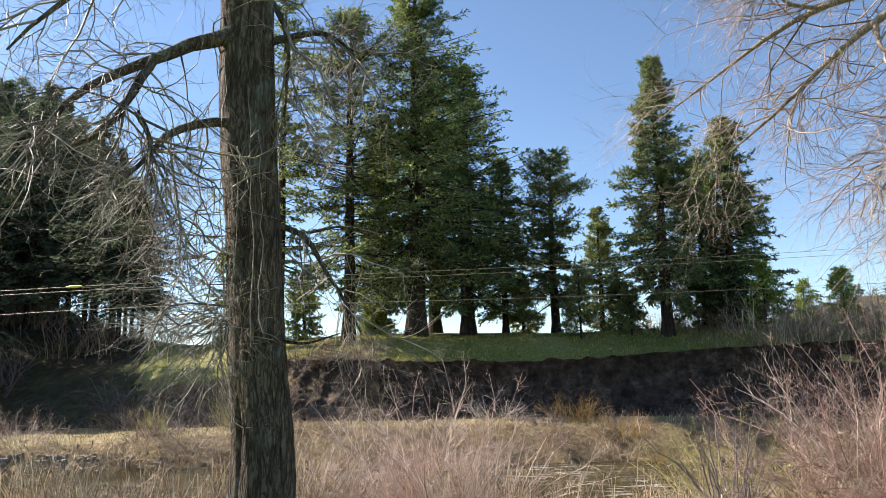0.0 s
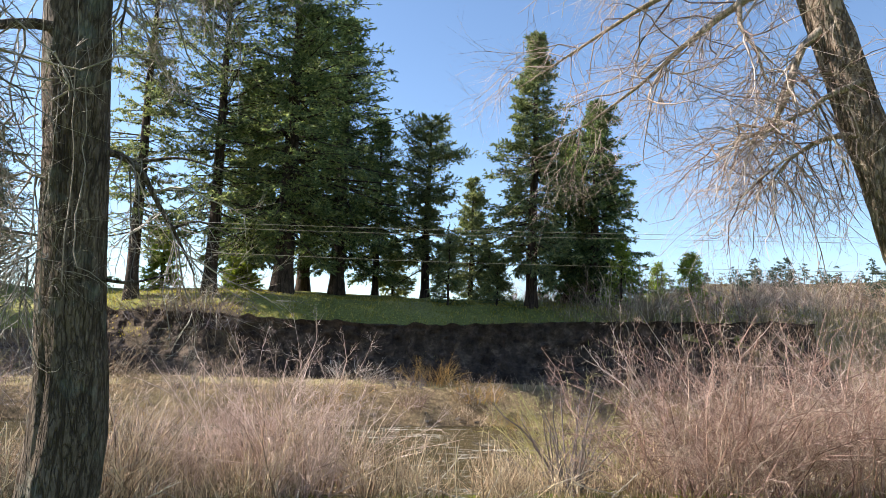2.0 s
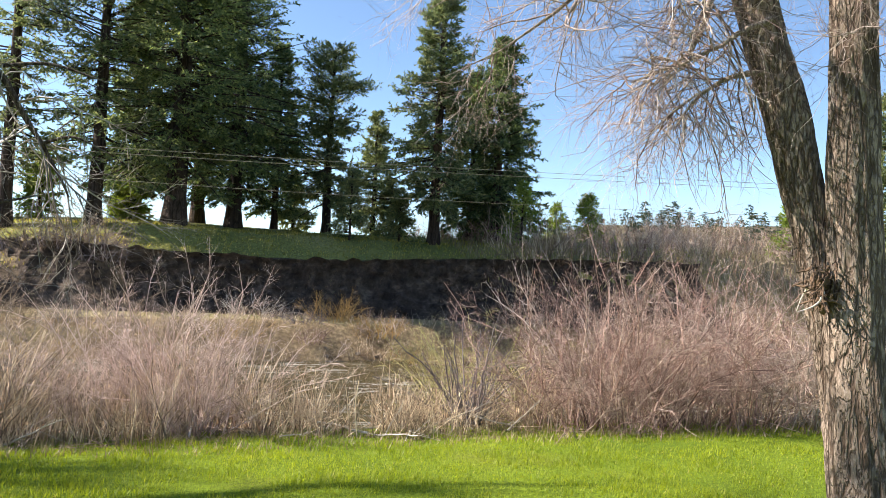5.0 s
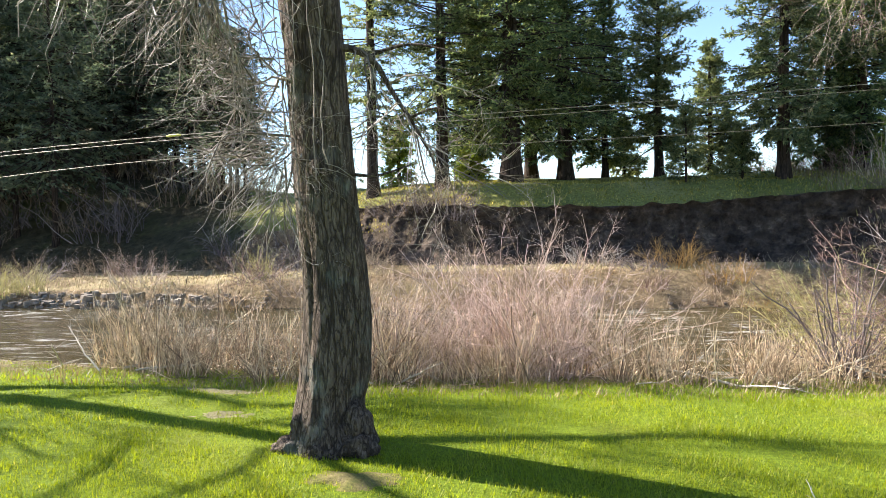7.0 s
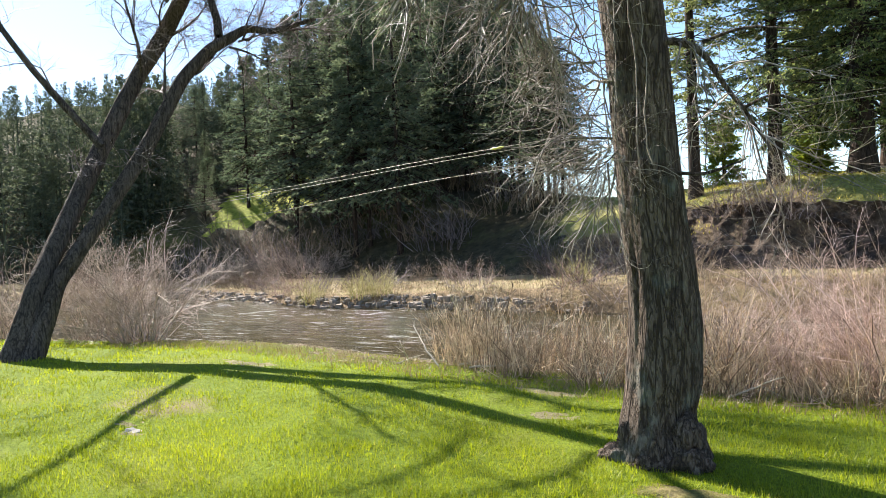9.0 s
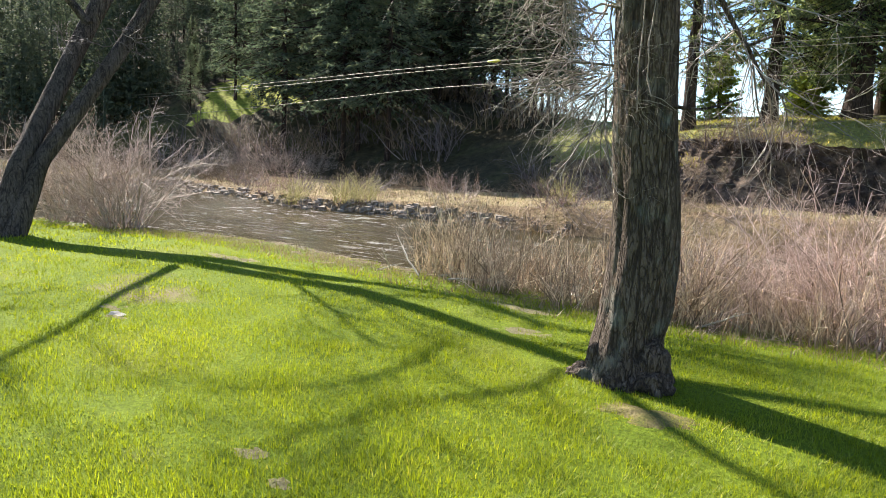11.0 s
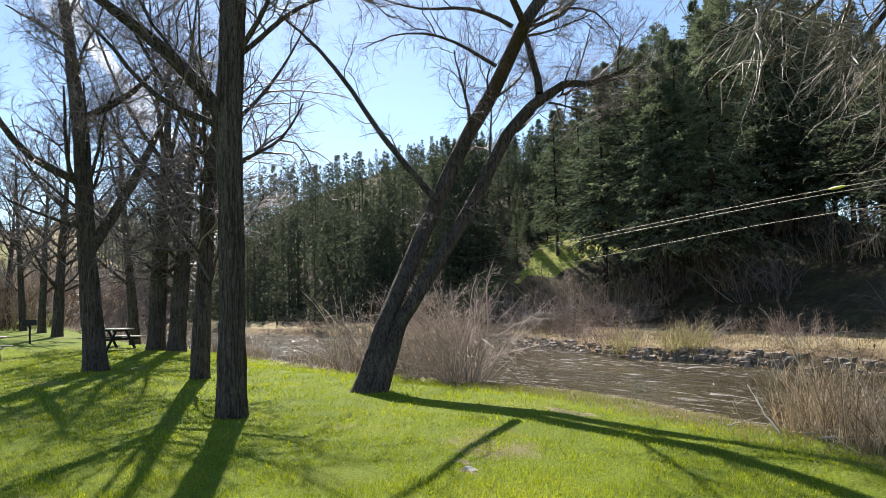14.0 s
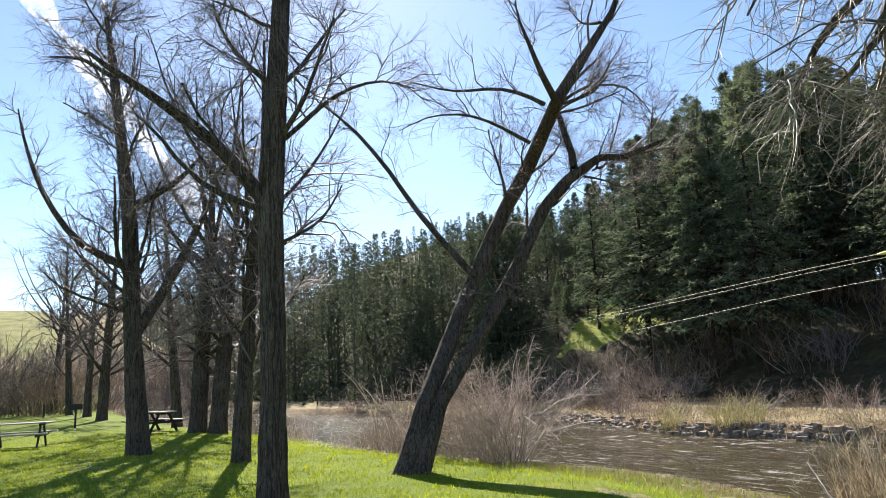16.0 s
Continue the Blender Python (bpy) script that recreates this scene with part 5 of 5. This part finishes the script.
def blades(name, label, x, y, h, width, seed, mat):
    rg_ = np.random.default_rng(seed)
    n = len(x)
    z = np.array([turf_z(round(a * 8), round(b * 8)) for a, b in zip(x.tolist(), y.tolist())]) - 0.01
    a = rg_.uniform(0, 6.283, n)
    lean = rg_.uniform(0.15, 1.0, n)
    L = h * rg_.uniform(0.5, 1.3, n) * (0.95 + 0.75 * wobble(x, y, 2.2, 15.0))
    w = np.stack([-np.sin(a), np.cos(a), np.zeros(n)], 1) * (width * rg_.uniform(0.6, 1.3, n))[:, None]
    dirv = np.stack([np.cos(a), np.sin(a), np.zeros(n)], 1)
    o = np.stack([x, y, z], 1)
    mid = o + dirv * (L * lean * 0.35)[:, None] + np.array([0, 0, 1.0]) * (L * 0.6)[:, None]
    tip = o + dirv * (L * lean)[:, None] + np.array([0, 0, 1.0]) * (L * (1 - 0.25 * lean))[:, None]
    if width < 0.012:
        v = np.stack([o - w, o + w, tip], 1).reshape(-1, 3)
        return tagged(build(name, v, [np.arange(n)[:, None] * 3 + np.array([[0, 1, 2]])], mat, False), label, "grass", kind="stuff")
    v = np.stack([o - w, o + w, mid + w * 0.8, mid - w * 0.8, tip], 1).reshape(-1, 3)
    i = np.arange(n)[:, None] * 5
    return tagged(build(name, v, [i + np.array([[0, 1, 2, 3]]), i + np.array([[3, 2, 4]])], mat, False), label, "grass", kind="stuff")


PATCHES = [(-2.62, 5.95, 0.55, 0.16), (-7.5, 6.95, 0.9, 0.22), (-6.1, 4.22, 0.26, 0.12), (-5.75, 4.0, 0.24, 0.10), (-1.12, 4.5, 0.36, 0.24), (-2.62, 2.68, 0.22, 0.11), (-2.3, 2.5, 0.12, 0.07), (-3.2, 7.0, 0.8, 0.2)]


def lawn_points(rg_, r0, r1, a0, a1, density, fade_in=0.01, fade_out=0.01):
    n = int(density * math.radians(a1 - a0) * (r1 * r1 - r0 * r0) / 2)
    az, r = np.radians(rg_.uniform(a0, a1, n)), np.sqrt(rg_.uniform(r0 * r0, r1 * r1, n))
    x, y = r * np.sin(az), r * np.cos(az)
    ok = (y < near_bank(x) - np.where((x < -4.5) & (x > -14), 0.45, 0.9) + 0.3 * np.sin(x * 5)) & (rg_.random(n) < np.minimum((r - r0) / fade_in, (r1 - r) / fade_out))
    x, y = x[ok], y[ok]
    bare = wobble(x, y, 0.55, 11.0) + 0.5 * wobble(x, y, 2.3, 5.0)
    ok = bare < rg_.uniform(0.25, 0.75, len(x))
    for px_, py_, a_, b_ in PATCHES[:4] + PATCHES[5:]:
        q = ((x - px_) / a_) ** 2 + ((y - py_) / b_) ** 2
        ok &= q + 0.7 * bare > rg_.uniform(-0.5, 1.2, len(x))
    return x[ok], y[ok]


rng = np.random.default_rng(9)
gx, gy = lawn_points(rng, 2.0, 8.0, -105, 45, 7500, 0.01, 4.5)
blades("grass", "short bright green lawn grass", gx, gy, 0.052, 0.0030, 1, M_GRASS)
gx, gy = lawn_points(rng, 4.5, 14.0, -105, 60, 1300, 4.0, 6.0)
blades("grass", "short bright green lawn grass", gx, gy, 0.048, 0.006, 2, M_GRASS)
gx, gy = lawn_points(rng, 9.0, 34.0, -95, -45, 280, 5.0, 10.0)
blades("grass", "short bright green lawn grass", gx, gy, 0.06, 0.0115, 3, M_GRASS)
gx = rng.uniform(-40, 22, 18000)
gy = far_bank(gx) + 0.3 + rng.random(18000) * 4
blades("dry_grass", "dry straw-coloured grass on the far bench", gx, gy, 0.13, 0.010, 4, M_DRYGRASS)

# ================= wires, rocks, furniture =================


def wire(heights, push, sleeve=False):
    """A cable in the upright plane that crosses the valley; heights: (distance along, height)."""
    s = np.linspace(-60, 85, 90)
    z = np.interp(s, *zip(*heights))
    z = 1.6 + 0.76 * (np.convolve(np.pad(z, 4, mode="edge"), np.ones(9) / 9, "valid") - 1.6)
    p = np.stack([4.41 - s * 0.730 + push * 0.21, 15.35 + s * 0.210 + push * 0.73, z], 1)
    ob = thing("power_line", tuple(p[0]), "thin pale power cable strung across the river valley", "cable", "power lines")
    v, q = tubes(p[None], np.interp(s, [0, 22], [0.0042, 0.0088])[None], 6)
    build("cable", v, [q], M_WIRE, parent=ob)
    if sleeve:
        k = np.array([19.8, 20.5])
        e = np.stack([4.41 - k * 0.730, 15.35 + k * 0.210, np.interp(k, s, z)], 1)
        v, q = tubes(along(e, 6)[None], np.array([[0.02, 0.04, 0.042, 0.042, 0.04, 0.02]]), 8)
        build("marker_sleeve", v, [q], M_SLEEVE, parent=ob, label="yellow-green marker sleeve")
    return ob


M_SLEEVE = plain_material("yellow_plastic_sleeve", (0.55, 0.60, 0.05), 0.5, var=0.1)
wire([(-60, 5.3), (-2, 4.86), (8, 4.92), (20, 5.14), (40, 4.85), (58, 4.70), (85, 5.2)], 0.0, True)
wire([(-60, 5.2), (-2, 4.75), (8, 4.80), (20, 5.02), (40, 4.70), (58, 4.55), (85, 5.0)], 0.25)
wire([(-60, 4.4), (-2, 3.9), (8, 3.98), (20, 4.36), (32, 3.85), (46, 3.30), (58, 3.0), (85, 3.4)], 0.1)

rng = np.random.default_rng(15)


def rock(place, size, seed, label, group=""):
    bm = bmesh.new()
    bmesh.ops.create_icosphere(bm, subdivisions=2, radius=1.0)
    for v in bm.verts:
        k = 1 + 0.45 * noise.noise(v.co * 1.3 + Vector((seed, 0, 0)))
        v.co = Vector((v.co.x * size * k * 1.25, v.co.y * size * k, v.co.z * size * k * 0.65))
    me = bpy.data.meshes.new("rock")
    bm.to_mesh(me)
    bm.free()
    me.materials.append(M_ROCK)
    ob = new("rock", me)
    ob.matrix_basis = pose(*place, 0, 0, seed * 50)
    return tagged(ob, label, "rock", group)


for k in range(190):
    x = rng.uniform(-29, -11) if k < 140 else rng.uniform(-11, 8)
    y = float(far_bank(x) + shore_shift(x)) + rng.uniform(-0.30, 0.35)
    rock((x, y, ground_z(x, y) + 0.01), 0.05 + 0.11 * rng.random() ** 2 if k < 140 else rng.uniform(0.03, 0.08), k * 1.7, "grey-brown angular rock on the far shore", "rocks on the far shore")
pale = rock((-5.8, 4.05, -0.03), 0.085, 3.3, "flat pale stone in the lawn")
pale.data.materials[0] = plain_material("pale_stone", (0.40, 0.37, 0.32), 0.9, var=0.3, scale=9)

gx = rng.uniform(-12, 13, 16000)
gy = near_bank(gx) - 2.7 + rng.random(16000) ** 0.7 * 1.8
blades("bank_grass", "ragged mixed green and straw grass at the lawn's edge", gx, gy, 0.10, 0.006, 5, M_DRYGRASS)
gx = rng.uniform(-8, 16, 14000)
gy = bank_foot(gx) + 0.7 + rng.random(14000) * 4.5
blades("bluff_grass", "short yellow-green turf on top of the bluff", gx, gy, 0.09, 0.014, 6, M_TURF)

gx = rng.uniform(8, 34, 16000)
gy = bank_foot(gx) + 0.2 + rng.random(16000) ** 1.5 * 16
blades("dry_grass", "rough dry grass on the bank beyond the bluff", gx, gy, 0.30, 0.013, 7, M_DRYGRASS)

rg = np.random.default_rng(71)
lx = rg.uniform(-24, 12, 2400)
ly = near_bank(lx) - 0.35 - 1.5 * rg.random(2400) ** 1.3 + 0.3 * np.sin(lx * 2.1)
lz = np.array([ground_z(a, b) for a, b in zip(lx, ly)]) + rg.uniform(0.0, 0.035, 2400)
la, ll = rg.normal(size=2400) * 0.9, rg.uniform(0.04, 0.28, 2400)
half = np.stack([np.cos(la) * ll, np.sin(la) * ll, rg.normal(size=2400) * 0.12 * ll], 1) / 2
mid_ = np.stack([lx, ly, lz], 1)
v, q = tubes(np.stack([mid_ - half, mid_ + half], 1), np.stack([rg.uniform(0.002, 0.0055, 2400)] * 2, 1), 3)
tagged(build("flood_litter", v, [q], M_BRUSH, True), "washed-up dry reed litter along the water's edge", "litter", kind="stuff")
bits = []
for k in range(620):
    x = rg.uniform(-31, -7)
    y = float(far_bank(x) + shore_shift(x)) + rg.uniform(-0.35, 0.35)
    r_ = 0.035 + 0.10 * rg.random() ** 2.5
    c = np.array([[1, 1, 1], [1, -1, 1], [-1, -1, 1], [-1, 1, 1], [1, 1, -1], [1, -1, -1], [-1, -1, -1], [-1, 1, -1]]) * r_ * rg.uniform(0.5, 1.2, (8, 3)) * np.array([1.2, 1.0, 0.7])
    a = rg.uniform(0, 6.28)
    c = c @ np.array([[math.cos(a), math.sin(a), 0], [-math.sin(a), math.cos(a), 0], [0, 0, 1]])
    bits.append((c + np.array([x, y, ground_z(x, y) + 0.01]), np.array([[0, 3, 2, 1], [4, 5, 6, 7], [0, 1, 5, 4], [1, 2, 6, 5], [2, 3, 7, 6], [3, 0, 4, 7]])))
v, f = joined(bits)
tagged(build("shore_rubble", v, f, M_ROCK, False), "low line of angular rubble along the far shore", "rocks", kind="stuff")

# ================= patches, lumps and sticks on the lawn =================
M_PATCH = ground_material("bare_lawn_earth", [(0.3, (0.20, 0.18, 0.07)), (0.55, (0.33, 0.29, 0.16)), (0.8, (0.22, 0.24, 0.07))], 7, 60, 0.03)


def earth_patch(x, y, a, b, seed, mat, lift, name, label):
    """A low, ragged-edged swelling of bare earth or litter."""
    rings, sides = 7, 40
    v, base = [], ground_z(x, y)
    for i in range(rings):
        t = i / (rings - 1)
        for j in range(sides):
            g = 2 * math.pi * j / sides
            k = t * (0.85 + 0.55 * noise.noise((math.cos(g) * 1.6, math.sin(g) * 1.6, seed)) + 0.4 * noise.noise((math.cos(g) * 5, math.sin(g) * 5, seed + 3)))
            px_, py_ = x + a * k * math.cos(g), y + b * k * math.sin(g)
            v.append((px_, py_, ground_z(px_, py_) + 0.006 + (lift + 0.02 * noise.noise((px_ * 9, py_ * 9, seed))) * (1 - t * t) - 0.012 * t))
    q = [(i * sides + j, i * sides + (j + 1) % sides, (i + 1) * sides + (j + 1) % sides, (i + 1) * sides + j) for i in range(rings - 1) for j in range(sides)]
    ob = build(name, v, [np.array(q)], mat)
    return tagged(ob, label, "earth")


for k, (x, y, a, b) in enumerate(PATCHES):
    mossy = k == 4
    earth_patch(x, y, a, b, k * 3.1, M_MOUND if mossy else M_PATCH, 0.025 if mossy else 0.004, "mossy_mound" if mossy else "bare_patch",
                "low mossy mound of litter at the trunk's foot" if mossy else "bare trodden earth showing through the lawn")


def lump(name, place, size, seed, mat, parent, label="", squash=(1, 1, 1)):
    bm = bmesh.new()
    bmesh.ops.create_icosphere(bm, subdivisions=4, radius=1.0)
    for v in bm.verts:
        c = v.co.copy()
        k = 1 + 0.30 * noise.noise(c * 1.7 + Vector((seed, 0, 0))) + 0.16 * noise.noise(c * 4.5 + Vector((0, seed, 0))) + 0.07 * noise.noise(c * 11)
        v.co = Vector(place) + Vector((c.x * squash[0], c.y * squash[1], c.z * squash[2])) * size * k
    me = bpy.data.meshes.new(name)
    bm.to_mesh(me)
    bm.free()
    me.polygons.foreach_set("use_smooth", [True] * len(me.polygons))
    me.materials.append(mat)
    ob = new(name, me)
    ob.parent, ob.matrix_parent_inverse = parent, parent.matrix_basis.inverted()
    if label:
        ob["label"] = label
    return ob


lump("burl", (-1.26, 5.08, 0.19), 0.105, 1.0, M_BARK, trunk_tree, "knobbly bark burl", (1.0, 0.95, 1.35))
lump("burl", (-1.24, 5.04, 0.04), 0.125, 2.0, M_BARK, trunk_tree, "knobbly bark burl", (1.1, 1.0, 0.9))
lump("root_flare", (-1.66, 5.10, 0.12), 0.10, 3.0, M_BARK, trunk_tree, "spreading root covered in bark", (1.15, 1.0, 1.5))
lump("root_flare", (-1.75, 5.07, 0.01), 0.10, 4.0, M_BARK, trunk_tree, "spreading root covered in bark", (1.3, 1.0, 0.8))
lump("root_flare", (-1.47, 5.0, 0.0), 0.13, 5.0, M_BARK, trunk_tree, "spreading root covered in bark", (1.3, 0.9, 0.8))
lump("knot", (-1.49, 5.03, 1.98), 0.06, 6.0, M_BARK, trunk_tree, "bark knot", (1, 0.7, 1.4))
rng = np.random.default_rng(44)
for x0, z0, z1 in ((-1.50, 1.9, 3.9), (-1.62, 1.7, 3.2), (-1.40, 2.0, 3.5), (-1.68, 2.1, 4.2)):
    zz = np.linspace(z0, z1, 14)
    xx = x0 + np.cumsum(rng.normal(size=14)) * 0.012 - 0.04 * (zz - z0)
    yy = 4.955 - 0.03 * (zz - 2) + rng.normal(size=14) * 0.012
    v, q = tubes(np.stack([xx, yy, zz], 1)[None], np.linspace(0.0050, 0.0025, 14)[None], 4)
    build("vine", v, [q], M_TWIG, parent=trunk_tree, label="thin pale vine")
lump("rotten_burl", (3.76, 3.60, 1.70), 0.05, 7.0, M_DEBRIS, pair_tree, "crumbling rotten burl", (1.1, 0.9, 1.3))
lump("rotten_burl", (3.77, 3.58, 1.56), 0.035, 8.0, M_DEBRIS, pair_tree, "crumbling rotten burl", (0.8, 0.9, 1.6))
p0 = np.array([3.73, 3.56, 1.68]) + rng.normal(size=(70, 3)) * np.array([0.035, 0.03, 0.07])
dv = unit(np.array([-0.25, -0.2, -0.9]) + rng.normal(size=(70, 3)) * 0.6)
ln = rng.uniform(0.03, 0.12, 70)[:, None]
strips = np.stack([p0, p0 + dv * ln * 0.5, p0 + dv * ln + rng.normal(size=(70, 3)) * 0.01], 1)
v, q = tubes(strips, np.linspace(0.008, 0.003, 3)[None] * rng.uniform(0.6, 1.6, 70)[:, None], 4)
tagged(build("loose_bark", v, [q], M_DEBRIS, parent=pair_tree, label="hanging shreds of rotten bark"), kind="stuff")
for k in range(5):
    p0 = np.array([3.70, 3.55, 1.68]) + rng.normal(size=3) * 0.03
    d = unit(np.array([-0.5, -0.2, -0.7]) + rng.normal(size=3) * 0.35)
    pts = along(np.stack([p0, p0 + d * 0.09 + rng.normal(size=3) * 0.012, p0 + d * 0.19 + rng.normal(size=3) * 0.02]), 6)
    v, q = tubes(pts[None], np.linspace(0.008 if k < 2 else 0.005, 0.003, 6)[None], 5)
    build("broken_branch", v, [q], M_DRIFT if k < 2 else M_DEBRIS, parent=pair_tree)


def stick(place, turn, length, rise, seed, label="bleached driftwood stick caught in the reeds"):
    rg_ = np.random.default_rng(seed)
    k = 9
    u = np.linspace(0, 1, k)
    p = np.stack([u * length * math.cos(turn), u * length * math.sin(turn), u * rise], 1) + np.cumsum(rg_.normal(size=(k, 3)), 0) * 0.012 * length
    p += np.array(place)
    r = np.linspace(0.015, 0.005, k) * (0.25 + 0.8 * length)
    t = sprout(rg_, p[None], r[None], 3, (0.2 * length, 0.55 * length), (30, 60), 0.0, 4, 0.01, 0.15, 0.3)
    ob = thing("driftwood_stick", place, label, "stick", "driftwood")
    v, q = tubes(p[None], r[None], 6)
    build("shaft", v, [q], M_DRIFT, parent=ob)
    for tp, tr in zip(*t):
        v, q = tubes(tp[None], tr[None], 4)
        build("branchlet", v, [q], M_DRIFT, parent=ob)


for k in range(22):
    x = rng.uniform(0.9, 4.2) if k < 12 else (rng.uniform(-6.4, -4.6) if k < 18 else rng.uniform(-3, 1))
    y = float(near_bank(x)) - rng.uniform(0.9, 1.9)
    stick((x, y, ground_z(x, y) + 0.04), rng.uniform(0, 6.28), rng.uniform(0.35, 1.0), rng.uniform(0.0, 0.55), 500 + k)

stick((1.45, 4.19, ground_z(1.45, 4.19) + 0.03), 0.15, 0.30, 0.02, 541, "small bare twig lying in the grass")
stick((1.5, 4.19, ground_z(1.5, 4.19) + 0.01), 1.75, 0.16, 0.13, 542, "small bare twig standing in the grass")

# ================= picnic ground =================


def boxes(name, size, place, mat, parent, bevel=0.006, turn=(0, 0, 0), label=""):
    bm = bmesh.new()
    bmesh.ops.create_cube(bm, size=1.0)
    bmesh.ops.scale(bm, vec=size, verts=bm.verts)
    bmesh.ops.bevel(bm, geom=bm.edges[:], offset=bevel, segments=1, affect="EDGES")
    bm.transform(pose(*place, *turn))
    me = bpy.data.meshes.new(name)
    bm.to_mesh(me)
    bm.free()
    me.materials.append(mat)
    ob = new(name, me)
    ob.parent = parent
    if label:
        ob["label"] = label
    return ob


def picnic_table(m):
    t = thing("picnic_table", (0, 0, 0), "weathered grey wooden picnic table with benches", "picnic table", "picnic tables")
    for k in range(5):
        boxes("tabletop_plank", (1.83, 0.135, 0.04), (0, -0.28 + 0.14 * k, 0.74), M_TABLE, t)
    for sgn in (-1, 1):
        for k in range(2):
            boxes("bench_plank", (1.83, 0.135, 0.04), (0, sgn * (0.62 + 0.14 * k), 0.44), M_TABLE, t)
    for x in (-0.62, 0.62):
        for sgn in (-1, 1):
            boxes("leg", (0.045, 0.09, 0.86), (x, sgn * 0.36, 0.36), M_STEEL, t, turn=(sgn * 28, 0, 0))
        boxes("crossbar", (0.045, 1.5, 0.09), (x, 0, 0.385), M_STEEL, t)
        boxes("crossbar", (0.045, 0.62, 0.07), (x, 0, 0.685), M_STEEL, t)
    t.matrix_basis = m
    return t


first = picnic_table(pose(-26.1, 0.35, ground_z(-26.1, 0.35) - 0.01, 0, 0, 75))
copy_thing(first, pose(-29.2, 4.7, ground_z(-29.2, 4.7) - 0.01, 0, 0, 20))


def grill(m):
    g = thing("park_grill", (0, 0, 0), "dark steel park grill on a post", "grill")
    boxes("post", (0.08, 0.08, 0.85), (0, 0, 0.40), M_STEEL, g)
    boxes("firebox_floor", (0.55, 0.40, 0.03), (0, 0, 0.84), M_STEEL, g)
    for sx, sy, px_, py_ in ((0.55, 0.02, 0, 0.19), (0.55, 0.02, 0, -0.19), (0.02, 0.40, 0.27, 0)):
        boxes("firebox_side", (sx, sy, 0.22), (px_, py_, 0.95), M_STEEL, g)
    for k in range(6):
        boxes("grate_bar", (0.5, 0.012, 0.012), (0, -0.15 + 0.06 * k, 1.03), M_GALV, g, 0.002)
    g.matrix_basis = m


grill(pose(-36.9, 2.6, ground_z(-36.9, 2.6) - 0.02, 0, 0, 80))
for x, y in ((-62, 0.6), (-56, 2.0)):
    p = thing("marker_post", (0, 0, 0), "short dark wooden marker post on the lawn", "post", "marker posts")
    boxes("shaft", (0.12, 0.12, 0.85), (0, 0, 0.40), M_BARK_DARK, p)
    boxes("cap", (0.15, 0.15, 0.04), (0, 0, 0.84), M_BARK_DARK, p)
    p.matrix_basis = pose(x, y, ground_z(x, y) - 0.02)
conifer((-70, 0.2, ground_z(-70, 0.2) - 0.05), conifer_data(68, 3.6, 2.0, 0.05, 90, "young", 9, 0.22, 0.06, 0.05), "small dark spruce at the end of the lawn", M_FIR, "conifers beyond the lawn")

# ================= vapour trail =================


def vapour_trail():
    """A torn white streak, far up in the sky."""
    a, b = np.array(TRAIL_A) * 3000, np.array(TRAIL_B) * 3000
    k = 60
    u = np.linspace(0, 1, k)[:, None]
    mid = a * (1 - u) + b * u
    side = unit(np.cross(b - a, mid)) * (36 + 16 * np.sin(u * 17) + 10 * np.sin(u * 41))
    v = np.stack([mid - side, mid, mid + side], 1).reshape(-1, 3)
    i = np.arange(k - 1)[:, None] * 3
    q = np.concatenate([i + np.array([[0, 1, 4, 3]]), i + np.array([[1, 2, 5, 4]])])
    m, n, l, bsdf = material("thin_ice_cloud")
    n.remove(bsdf)
    t = n.new("ShaderNodeBsdfTransparent")
    d = n.new("ShaderNodeBsdfTranslucent")
    d.inputs["Color"].default_value = (0.95, 0.95, 0.95, 1)
    mx = n.new("ShaderNodeMixShader")
    l.new(ramp(n, l, noise_tex(n, l, position(n), 0.012, 6, 0.7), [(0.30, (0.03, 0.03, 0.03)), (0.72, (0.5, 0.5, 0.5))]), mx.inputs[0])
    l.new(t.outputs[0], mx.inputs[1])
    l.new(d.outputs[0], mx.inputs[2])
    l.new(mx.outputs[0], n["Material Output"].inputs["Surface"])
    ob = build("vapour_trail", v, [q], m)
    ob.visible_shadow = False
    return tagged(ob, "torn white vapour trail high in the sky", "cloud", kind="structure")


TRAIL_A, TRAIL_B = (-0.868, -0.045, 0.494), (-0.957, 0.235, 0.19)
vapour_trail()
